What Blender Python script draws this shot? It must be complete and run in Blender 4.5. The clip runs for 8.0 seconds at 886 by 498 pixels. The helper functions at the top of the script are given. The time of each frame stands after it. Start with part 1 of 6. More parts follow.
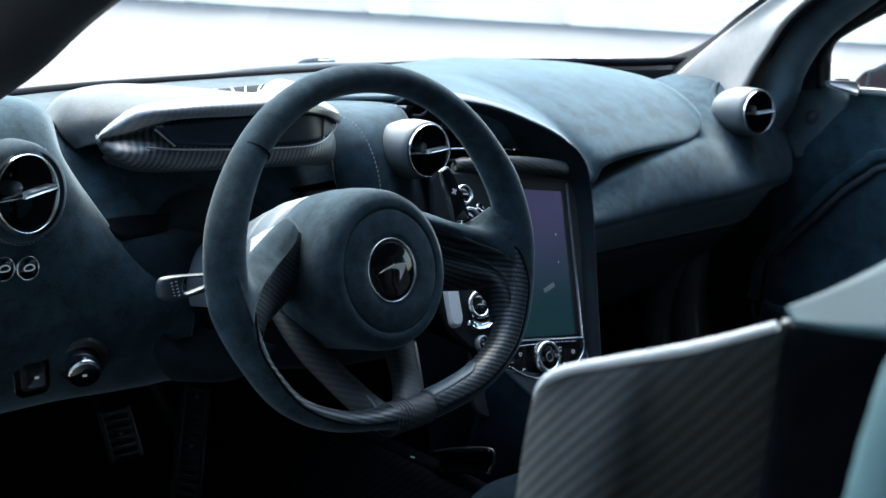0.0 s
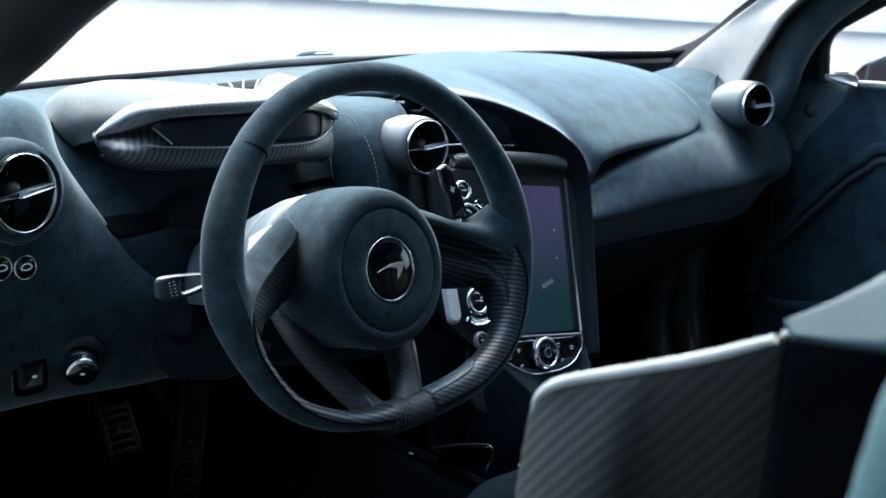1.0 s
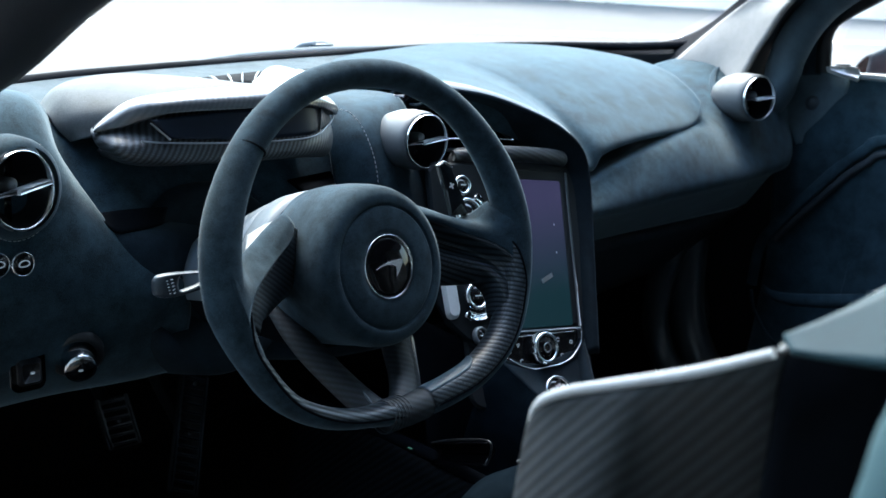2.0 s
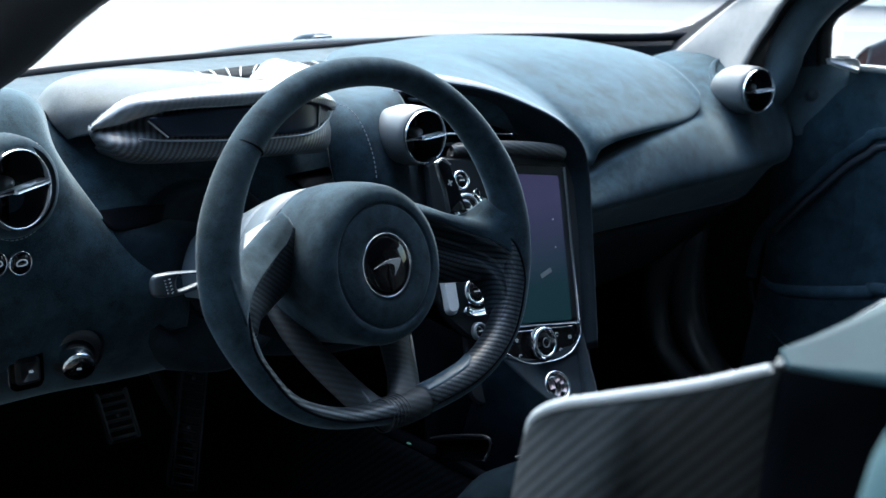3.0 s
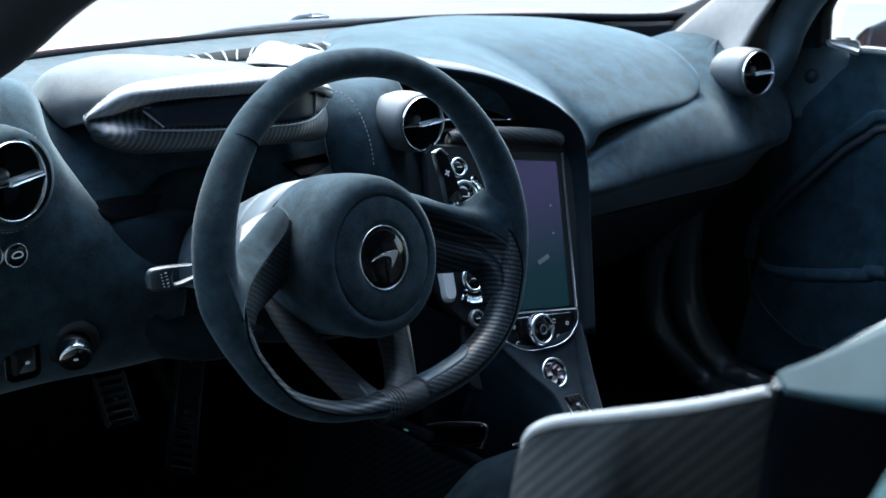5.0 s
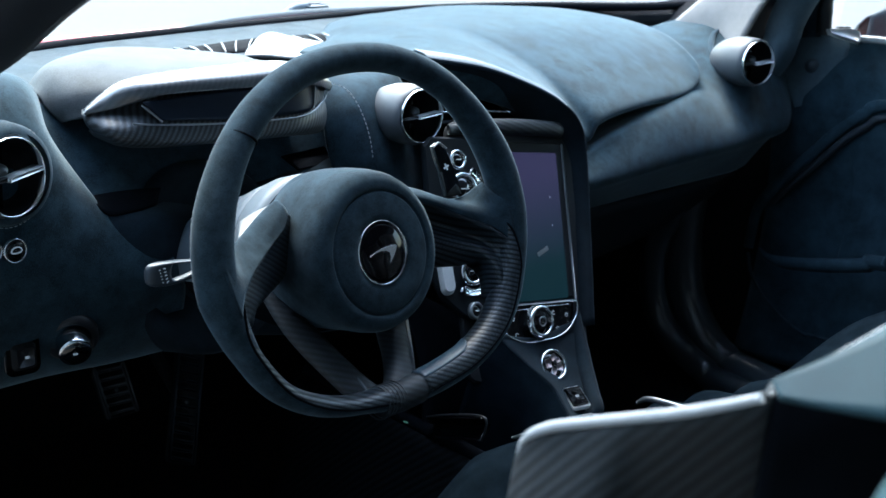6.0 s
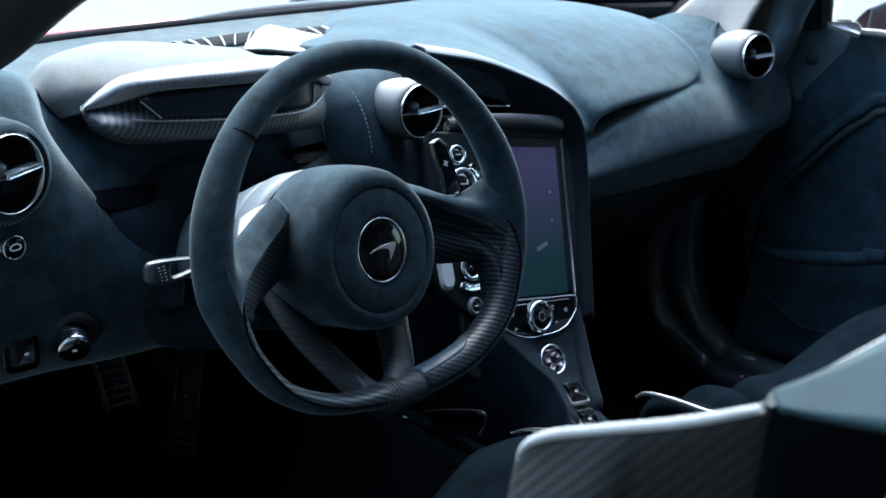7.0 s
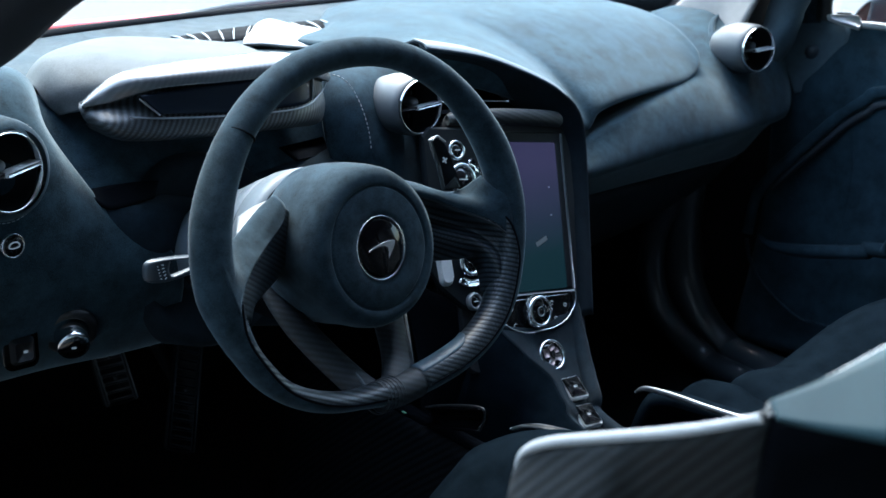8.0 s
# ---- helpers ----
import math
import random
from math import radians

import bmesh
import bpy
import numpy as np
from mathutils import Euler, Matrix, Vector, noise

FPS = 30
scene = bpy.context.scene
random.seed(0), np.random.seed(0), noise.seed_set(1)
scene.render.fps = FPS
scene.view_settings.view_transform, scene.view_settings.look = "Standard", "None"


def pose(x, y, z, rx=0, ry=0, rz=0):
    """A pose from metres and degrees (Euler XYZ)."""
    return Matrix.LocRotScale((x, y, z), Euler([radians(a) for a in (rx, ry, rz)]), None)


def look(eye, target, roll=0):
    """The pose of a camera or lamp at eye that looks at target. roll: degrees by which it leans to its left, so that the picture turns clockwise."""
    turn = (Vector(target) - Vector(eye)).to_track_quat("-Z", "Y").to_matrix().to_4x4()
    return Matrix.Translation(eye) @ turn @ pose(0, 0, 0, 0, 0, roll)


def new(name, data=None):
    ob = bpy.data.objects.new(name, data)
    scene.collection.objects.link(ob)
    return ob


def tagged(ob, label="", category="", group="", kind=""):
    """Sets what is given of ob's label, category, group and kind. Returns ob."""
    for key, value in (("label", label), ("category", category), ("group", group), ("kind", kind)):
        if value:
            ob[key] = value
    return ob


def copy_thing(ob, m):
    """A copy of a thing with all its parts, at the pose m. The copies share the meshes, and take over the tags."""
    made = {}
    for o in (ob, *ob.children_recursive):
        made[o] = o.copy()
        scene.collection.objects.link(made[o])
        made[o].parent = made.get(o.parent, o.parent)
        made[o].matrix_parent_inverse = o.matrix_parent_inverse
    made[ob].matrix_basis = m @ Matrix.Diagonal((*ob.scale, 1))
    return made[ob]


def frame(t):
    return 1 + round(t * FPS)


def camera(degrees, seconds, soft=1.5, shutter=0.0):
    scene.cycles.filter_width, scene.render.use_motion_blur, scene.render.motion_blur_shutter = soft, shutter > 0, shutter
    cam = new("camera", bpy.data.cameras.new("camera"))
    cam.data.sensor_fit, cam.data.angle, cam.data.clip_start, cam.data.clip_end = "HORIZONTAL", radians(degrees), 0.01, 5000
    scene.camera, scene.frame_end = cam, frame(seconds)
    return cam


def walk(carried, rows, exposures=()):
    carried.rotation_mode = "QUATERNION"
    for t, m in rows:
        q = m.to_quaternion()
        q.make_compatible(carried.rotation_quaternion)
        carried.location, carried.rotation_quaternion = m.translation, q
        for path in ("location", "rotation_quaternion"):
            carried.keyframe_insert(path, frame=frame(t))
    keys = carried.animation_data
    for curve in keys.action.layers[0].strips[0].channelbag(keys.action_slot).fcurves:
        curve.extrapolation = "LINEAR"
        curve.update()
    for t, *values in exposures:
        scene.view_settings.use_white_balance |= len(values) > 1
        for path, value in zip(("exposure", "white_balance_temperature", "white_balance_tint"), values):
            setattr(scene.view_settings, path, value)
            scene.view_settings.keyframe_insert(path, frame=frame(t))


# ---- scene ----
cam = camera(41.9, 8.0)
PATH = [
    (0, (-1.05, -0.683, 1.018), (0.36, 0.632, 0.487), 5.2),
    (0.5, (-1.048, -0.682, 1.022), (0.361, 0.631, 0.482), 5.2),
    (1, (-1.047, -0.68, 1.026), (0.362, 0.629, 0.476), 5.2),
    (1.5, (-1.045, -0.678, 1.03), (0.362, 0.628, 0.469), 5.3),
    (3, (-1.039, -0.674, 1.044), (0.362, 0.623, 0.449), 5.3),
    (3.5, (-1.038, -0.672, 1.048), (0.362, 0.621, 0.443), 5.3),
    (4, (-1.037, -0.671, 1.052), (0.362, 0.619, 0.435), 5.3),
    (4.5, (-1.035, -0.669, 1.056), (0.362, 0.616, 0.427), 5.4),
    (6, (-1.031, -0.667, 1.068), (0.359, 0.608, 0.402), 5.4),
    (6.5, (-1.03, -0.666, 1.071), (0.358, 0.606, 0.396), 5.4),
    (7, (-1.029, -0.664, 1.075), (0.358, 0.604, 0.39), 5.5),
    (7.5, (-1.028, -0.663, 1.079), (0.357, 0.601, 0.385), 5.5),
    (8, (-1.027, -0.662, 1.082), (0.357, 0.6, 0.379), 5.5),
]
scene.view_settings.exposure = 0.0
cam.data.dof.use_dof, cam.data.dof.focus_distance, cam.data.dof.aperture_fstop = True, 1.08, 12.0
walk(cam, [(t, look(eye, target, roll)) for t, eye, target, roll in PATH], [(0.0, 2.85, 5850, 4), (4.0, 2.74, 5650, 4), (8.0, 2.66, 5560, 4)])

# ---- daylight ----
SUN_UP, SUN_TURN = radians(55), radians(20)
world = bpy.data.worlds.new("overcast_day")
scene.world = world
world.use_nodes = True
wn = world.node_tree.nodes
sky = wn.new("ShaderNodeTexSky")
sky.sky_type, sky.sun_disc, sky.sun_elevation, sky.sun_rotation = "NISHITA", False, SUN_UP, SUN_TURN
sky.air_density, sky.dust_density = 1.6, 4.0
world.node_tree.links.new(sky.outputs[0], wn["Background"].inputs[0])
wn["Background"].inputs[1].default_value = 0.2
sun = new("sun", bpy.data.lights.new("sun", "SUN"))
sun.data.energy, sun.data.angle, sun.data.color = 0.6, radians(20), (1.0, 0.96, 0.9)
sun.rotation_euler = Vector((math.sin(SUN_TURN) * math.cos(SUN_UP), math.cos(SUN_TURN) * math.cos(SUN_UP), math.sin(SUN_UP))).to_track_quat("Z", "Y").to_euler()


# ---- materials ----
def material(name, base, rough=0.5, metal=0.0, mottle=0.25, scale=30.0, grain=400.0, bump=0.1, dist=0.0006, sheen=0.0, coat=0.0, spec=0.5, second=None):
    """A surface with blotches at one scale and a fine grain with relief at another; second: the tone of brushed patches."""
    m = bpy.data.materials.new(name)
    m.use_nodes = True
    nt = m.node_tree
    n, link = nt.nodes, nt.links.new
    bsdf = n["Principled BSDF"]
    co = n.new("ShaderNodeTexCoord")
    big, fine = n.new("ShaderNodeTexNoise"), n.new("ShaderNodeTexNoise")
    big.inputs["Scale"].default_value, big.inputs["Detail"].default_value = scale, 7
    big.inputs["Roughness"].default_value, big.inputs["Distortion"].default_value = 0.66, 0.15
    fine.inputs["Scale"].default_value, fine.inputs["Detail"].default_value = grain, 3
    for t in (big, fine):
        link(co.outputs["Object"], t.inputs["Vector"])
    mix = n.new("ShaderNodeMath")
    mix.operation = "MULTIPLY_ADD"
    link(fine.outputs["Fac"], mix.inputs[0])
    mix.inputs[1].default_value = 0.5
    link(big.outputs["Fac"], mix.inputs[2])
    ramp = n.new("ShaderNodeMapRange")
    ramp.inputs["From Min"].default_value, ramp.inputs["From Max"].default_value = (0.57, 0.93) if second else (0.45, 1.05)
    ramp.inputs["To Min"].default_value, ramp.inputs["To Max"].default_value = 1 - mottle, 1 + mottle
    link(mix.outputs[0], ramp.inputs["Value"])
    tint = n.new("ShaderNodeVectorMath")
    tint.operation = "SCALE"
    tint.inputs[0].default_value = base
    if second:
        patch, blend, both = n.new("ShaderNodeTexNoise"), n.new("ShaderNodeMapRange"), n.new("ShaderNodeMix")
        patch.inputs["Scale"].default_value, patch.inputs["Detail"].default_value, patch.inputs["Distortion"].default_value = scale * 0.4, 4, 0.6
        link(co.outputs["Object"], patch.inputs["Vector"])
        blend.inputs["From Min"].default_value, blend.inputs["From Max"].default_value = 0.38, 0.62
        link(patch.outputs["Fac"], blend.inputs["Value"])
        both.data_type = "RGBA"
        both.inputs["A"].default_value, both.inputs["B"].default_value = (*base, 1), (*second, 1)
        link(blend.outputs[0], both.inputs["Factor"])
        link(both.outputs["Result"], tint.inputs[0])
    link(ramp.outputs[0], tint.inputs["Scale"])
    link(tint.outputs[0], bsdf.inputs["Base Color"])
    rr = n.new("ShaderNodeMapRange")
    rr.inputs["To Min"].default_value, rr.inputs["To Max"].default_value = max(0.0, rough - 0.12 * rough), min(1.0, rough + 0.12 * rough)
    link(big.outputs["Fac"], rr.inputs["Value"])
    link(rr.outputs[0], bsdf.inputs["Roughness"])
    bsdf.inputs["Metallic"].default_value = metal
    bsdf.inputs["Specular IOR Level"].default_value = spec
    bsdf.inputs["Sheen Weight"].default_value = sheen
    bsdf.inputs["Sheen Roughness"].default_value = 0.4
    bsdf.inputs["Sheen Tint"].default_value = (0.72, 0.89, 0.98, 1)
    bsdf.inputs["Coat Weight"].default_value = coat
    if bump:
        b = n.new("ShaderNodeBump")
        b.inputs["Strength"].default_value, b.inputs["Distance"].default_value = bump, dist
        link(fine.outputs["Fac"], b.inputs["Height"])
        link(b.outputs[0], bsdf.inputs["Normal"])
    return m


def carbon(name, way, pitch=0.0046, dark=(0.006, 0.007, 0.009), light=(0.06, 0.065, 0.075), rough=0.32, coat=0.6, relief=False, spec=0.5):
    """Twill-woven carbon fibre: diagonal ribs along the plane normal to way, broken by cross threads."""
    m = material(name, light, rough, coat=coat, bump=0.0, spec=spec)
    nt = m.node_tree
    n, link = nt.nodes, nt.links.new
    bsdf = n["Principled BSDF"]
    co = n.new("ShaderNodeTexCoord")

    def wave(d, p, shift):
        dot = n.new("ShaderNodeVectorMath")
        dot.operation = "DOT_PRODUCT"
        d = Vector(d).normalized() * (2 * math.pi / p)
        dot.inputs[1].default_value = d
        link(co.outputs["Object"], dot.inputs[0])
        s = n.new("ShaderNodeMath")
        s.operation = "SINE"
        link(dot.outputs["Value"], s.inputs[0])
        return s
    a = wave(way, pitch, 0)
    r = n.new("ShaderNodeMapRange")
    r.inputs["From Min"].default_value, r.inputs["From Max"].default_value = (-1.0, 0.5) if relief else (-0.9, 0.9)
    link(a.outputs[0], r.inputs["Value"])
    cross, thread = wave(Vector(way).orthogonal(), pitch * 0.37, 0), n.new("ShaderNodeMapRange")
    thread.inputs["From Min"].default_value, thread.inputs["To Min"].default_value = -1.0, 0.6
    link(cross.outputs[0], thread.inputs["Value"])
    weave = n.new("ShaderNodeMath")
    weave.operation = "MULTIPLY"
    link(r.outputs[0], weave.inputs[0])
    link(thread.outputs[0], weave.inputs[1])
    noisy = n.new("ShaderNodeTexNoise")
    noisy.inputs["Scale"].default_value, noisy.inputs["Detail"].default_value = 900, 2
    link(co.outputs["Object"], noisy.inputs["Vector"])
    f = n.new("ShaderNodeMath")
    f.operation = "MULTIPLY"
    link(weave.outputs[0], f.inputs[0])
    link(noisy.outputs["Fac"], f.inputs[1])
    f2 = n.new("ShaderNodeMath")
    f2.operation = "MULTIPLY"
    link(f.outputs[0], f2.inputs[0])
    f2.inputs[1].default_value = 1.7
    f2.use_clamp = True
    mix = n.new("ShaderNodeMix")
    mix.data_type = "RGBA"
    mix.inputs["A"].default_value, mix.inputs["B"].default_value = (*dark, 1), (*light, 1)
    link(f2.outputs[0], mix.inputs["Factor"])
    link(mix.outputs["Result"], bsdf.inputs["Base Color"])
    for socket, most in (("Specular IOR Level", 0.6), ("Coat Weight", coat)) if relief else ():
        k = n.new("ShaderNodeMath")
        k.operation = "MULTIPLY_ADD"
        link(f2.outputs[0], k.inputs[0])
        k.inputs[1].default_value, k.inputs[2].default_value = 0.65 * most, 0.35 * most
        link(k.outputs[0], bsdf.inputs[socket])
    b = n.new("ShaderNodeBump")
    b.inputs["Strength"].default_value, b.inputs["Distance"].default_value = 0.25, 0.0003
    link(a.outputs[0], b.inputs["Height"])
    link(b.outputs[0], bsdf.inputs["Normal"])
    return m


def glowing(name, base, low, high, z0, z1, strength):
    m = material(name, base, 0.5, mottle=0.05, bump=0, spec=0.2)
    nt = m.node_tree
    b = nt.nodes["Principled BSDF"]
    co, xyz, ramp, mix = (nt.nodes.new(k) for k in ("ShaderNodeTexCoord", "ShaderNodeSeparateXYZ", "ShaderNodeMapRange", "ShaderNodeMix"))
    nt.links.new(co.outputs["Object"], xyz.inputs[0])
    nt.links.new(xyz.outputs[2], ramp.inputs["Value"])
    ramp.inputs["From Min"].default_value, ramp.inputs["From Max"].default_value = z0, z1
    mix.data_type = "RGBA"
    mix.inputs["A"].default_value, mix.inputs["B"].default_value = (*low, 1), (*high, 1)
    nt.links.new(ramp.outputs[0], mix.inputs["Factor"])
    nt.links.new(mix.outputs["Result"], b.inputs["Emission Color"])
    b.inputs["Emission Strength"].default_value = strength
    return m


SUEDE = material("suede_charcoal", (0.0185, 0.0340, 0.0470), 0.95, mottle=0.5, scale=40, grain=900, bump=0.35, dist=0.0008, sheen=0.14, spec=0.15, second=(0.0215, 0.0395, 0.0525))
SUEDE_PAD = material("suede_slate", (0.0158, 0.0318, 0.0446), 0.95, mottle=0.55, scale=34, grain=900, bump=0.3, dist=0.0008, sheen=0.28, spec=0.12, second=(0.0205, 0.0388, 0.0505))
SUEDE_RIM = material("suede_rim", (0.0172, 0.0284, 0.0380), 0.9, mottle=0.45, scale=60, grain=1200, bump=0.35, dist=0.0006, sheen=0.15, spec=0.05, second=(0.0205, 0.0332, 0.0435))
LEATHER = material("leather_black", (0.017, 0.022, 0.028), 0.6, mottle=0.3, scale=50, grain=600, bump=0.3, dist=0.0008, spec=0.35)
PLASTIC = material("plastic_black", (0.012, 0.013, 0.015), 0.45, mottle=0.25, scale=60, grain=800, bump=0.15)
GLOSS = material("plastic_gloss_black", (0.004, 0.004, 0.005), 0.06, mottle=0.2, bump=0.0, coat=0.5)
SATIN = material("satin_grey_metal", (0.25, 0.265, 0.28), 0.45, metal=0.75, mottle=0.12, scale=80, grain=1500, bump=0.08, dist=0.0002)
CHROME = material("bright_chrome", (0.72, 0.74, 0.76), 0.14, metal=1.0, mottle=0.06, bump=0.0)
RUBBER = material("rubber_seal", (0.014, 0.015, 0.017), 0.55, mottle=0.3, scale=40, grain=500, bump=0.2)
CARPET = material("carpet_black", (0.008, 0.009, 0.010), 1.0, mottle=0.5, scale=60, grain=700, bump=0.8, dist=0.002, spec=0.1)
SHELL = material("satin_shell_lacquer", (0.095, 0.120, 0.140), 0.55, mottle=0.12, scale=30, grain=800, bump=0.06)
FRIT = material("ceramic_black_band", (0.006, 0.007, 0.009), 0.9, mottle=0.2, bump=0.0, spec=0.05)
# sky highlight on the seat shell's edge, put into a pale base
EDGE = material("edge_highlight", (0.40, 0.42, 0.43), 0.55, mottle=0.12, scale=60, bump=0.0)
TRIM_GREY = material("pillar_trim_grey", (0.235, 0.225, 0.215), 0.85, mottle=0.15, scale=40, grain=900, bump=0.25)
SILVER_PAINT = material("silver_lacquer", (0.19, 0.20, 0.205), 0.45, metal=0.2, mottle=0.08, bump=0.0)
STITCH = material("stitch_thread", (0.30, 0.32, 0.34), 0.8, mottle=0.2, bump=0.0)
MARKING = material("white_marking", (0.75, 0.78, 0.8), 0.5, mottle=0.05, bump=0.0)
RED = material("red_bodywork", (0.62, 0.10, 0.09), 0.35, mottle=0.05, bump=0.0, coat=1.0)
CONCRETE = material("pale_concrete", (0.088, 0.083, 0.078), 0.9, mottle=0.25, scale=0.7, grain=30, bump=0.3, dist=0.004)
WALL = material("weathered_wall", (0.90, 0.75, 0.62), 0.9, mottle=0.15, scale=1.2, grain=25, bump=0.4, dist=0.01)
# for the added shading walls; bluish so the light they bounce is cooler
DARK_WALL = material("shade_wall_grey", (0.15, 0.20, 0.245), 0.9, mottle=0.25, scale=2, grain=40, bump=0.3, dist=0.004)
LINE = material("road_paint", (0.5, 0.5, 0.48), 0.8, mottle=0.2, scale=6, grain=80, bump=0.2)
CARBON_POD = carbon("carbon_twill_pod", (0.9, 0.0, -0.55), 0.0046, dark=(0.010, 0.012, 0.014), light=(0.085, 0.095, 0.106), rough=0.48, coat=0.15)
CARBON_RIM = carbon("carbon_twill_rim", (0.45, 0.3, 0.9), 0.0042, dark=(0.003, 0.0045, 0.006), light=(0.030, 0.042, 0.054), rough=0.42, coat=0.1, relief=True)
CARBON_SEAT = carbon("carbon_twill_seat", (0.0, 0.85, 0.6), 0.0046, dark=(0.0055, 0.0075, 0.0090), light=(0.029, 0.036, 0.041), rough=0.7, coat=0.0)
# paler weave than the pod's, with part of the sky glare painted in
BROW = carbon("carbon_glare_brow", (0.9, 0.0, -0.55), 0.0046, dark=(0.044, 0.050, 0.055), light=(0.066, 0.073, 0.080), rough=0.4, coat=1.0)
# weave taken almost to black, so its colour carries the footwell's shade
CARBON_TUNNEL = carbon("carbon_twill_shaded", (0.8, 0.6, 0.3), 0.006, dark=(0.001, 0.0014, 0.002), light=(0.0055, 0.0080, 0.011), rough=0.7, coat=0.0, spec=0.06)
SCREEN_DARK = material("display_glass", (0.008, 0.013, 0.024), 0.4, mottle=0.1, bump=0.0, spec=0.2)
SUEDE_DOOR = material("suede_door", (0.0185, 0.0335, 0.0445), 0.95, mottle=0.4, scale=24, grain=900, bump=0.35, dist=0.0008, sheen=0.08, spec=0.12, second=(0.0205, 0.0380, 0.0505))
# suede taken near black to paint in shade on cushions and console flank
SUEDE_SEAT = material("suede_seat_shade", (0.0036, 0.0062, 0.0092), 1.0, mottle=0.6, scale=40, grain=900, bump=0.35, dist=0.0008, spec=0.0)
# near-black for dark joints, painted shade in gaps and light-stopping plates
VOID = material("near_black", (0.004, 0.005, 0.007), 0.9, mottle=0.3, scale=50, grain=600, bump=0.2, spec=0.02)
# pale base puts the windscreen glare on the dark hood into its colour
HOOD = material("hood_glare_leather", (0.078, 0.087, 0.091), 0.75, mottle=0.4, scale=30, grain=700, bump=0.25, dist=0.0006, sheen=0.1, spec=0.18)
SHOULDER = material("blue_grey_lacquer", (0.019, 0.050, 0.062), 0.62, mottle=0.15, scale=25, grain=900, bump=0.05, spec=0.35)
# the slate suede made paler, to carry the light on the dash top
DECK = material("suede_deck_lit", (0.040, 0.053, 0.062), 0.95, mottle=0.4, scale=34, grain=800, bump=0.3, dist=0.0008, sheen=0.14, spec=0.1, second=(0.050, 0.060, 0.065))
# pale base stands in for light caught by blades, plates and outlines
BAR = material("pale_metal_glare", (0.66, 0.69, 0.71), 0.35, metal=0.35, mottle=0.08, bump=0.0)
# highlight along the lower spokes, painted as a paler colour
LEG_EDGE = material("carbon_edge_highlight", (0.060, 0.073, 0.086), 0.65, mottle=0.3, scale=120, bump=0.0)
CRYSTAL = material("faceted_crystal", (0.30, 0.24, 0.26), 0.25, mottle=0.6, scale=260, bump=0.0, coat=0.6)
STALK = material("stalk_grey", (0.034, 0.045, 0.058), 0.35, metal=0.3, mottle=0.1, bump=0.0)
SEAL = material("glossy_seal", (0.030, 0.037, 0.044), 0.32, mottle=0.03, scale=60, bump=0.0, coat=0.5)
LIT = glowing("backlit_symbol", (0.22, 0.23, 0.25), (0.55, 0.65, 0.75), (0.55, 0.65, 0.75), 0, 1, 0.035)
HOUSING = material("satin_vent_lacquer", (0.064, 0.072, 0.079), 0.50, mottle=0.12, scale=60, grain=1500, bump=0.05, dist=0.0002)
BADGE = material("badge_black", (0.003, 0.003, 0.004), 0.05, mottle=0.1, bump=0.0, spec=0.25)
MATTE = material("matte_black_panel", (0.010, 0.012, 0.015), 0.6, mottle=0.25, scale=60, grain=800, bump=0.1, spec=0.25)
CARBON_LEG = carbon("carbon_twill_leg", (0.45, 0.3, 0.9), 0.0050, dark=(0.004, 0.006, 0.008), light=(0.018, 0.025, 0.033), rough=0.6, coat=0.0)
PIANO = material("piano_black", (0.003, 0.0035, 0.0045), 0.22, mottle=0.1, bump=0.0, spec=0.12)
COWL = material("grey_cowl", (0.105, 0.120, 0.128), 0.8, mottle=0.2, scale=30, bump=0.0, spec=0.2)
# pale bluish base paints in skylight that doesn't reach the pillar seal
WRAP = material("seal_cloth_skylit", (0.075, 0.110, 0.140), 0.8, mottle=0.25, scale=30, grain=700, bump=0.2, dist=0.0006, sheen=0.15, spec=0.2)
CORNER = material("dark_corner_trim", (0.062, 0.092, 0.114), 0.7, mottle=0.25, scale=60, grain=800, bump=0.1, spec=0.25)
# blue-grey base puts the sky highlight on the lower rim into colour
GRIP = material("grip_sky_highlight", (0.032, 0.056, 0.078), 0.40, mottle=0.2, scale=60, grain=900, bump=0.12, spec=0.5)
BOWL = material("vent_bowl_black", (0.004, 0.0045, 0.006), 0.5, mottle=0.2, bump=0.0, spec=0.15)
PANEL = material("satin_panel_grey", (0.005, 0.0075, 0.010), 0.6, mottle=0.2, scale=60, bump=0.0, spec=0.15)
# charcoal suede darkened to paint in the shade on the knee panel
SUEDE_LOW = material("suede_knee_shade", (0.011, 0.0190, 0.0270), 0.95, mottle=0.5, scale=40, grain=900, bump=0.35, dist=0.0008, sheen=0.08, spec=0.1)
# another darkened copy of the charcoal suede, for console, arch and gaiter
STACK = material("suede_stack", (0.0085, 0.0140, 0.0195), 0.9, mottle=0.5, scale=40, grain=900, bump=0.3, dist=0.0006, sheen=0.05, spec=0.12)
GLASS = bpy.data.materials.new("clear_glass")
GLASS.use_nodes = True
_g = GLASS.node_tree
_g.nodes.clear()
_o, _mx, _tr, _gl = (_g.nodes.new(k) for k in ("ShaderNodeOutputMaterial", "ShaderNodeMixShader", "ShaderNodeBsdfTransparent", "ShaderNodeBsdfGlossy"))
_tr.inputs[0].default_value = (0.93, 0.96, 0.95, 1)
_gl.inputs["Roughness"].default_value = 0.02
_mx.inputs[0].default_value = 0.05
_g.links.new(_tr.outputs[0], _mx.inputs[1])
_g.links.new(_gl.outputs[0], _mx.inputs[2])
_g.links.new(_mx.outputs[0], _o.inputs[0])


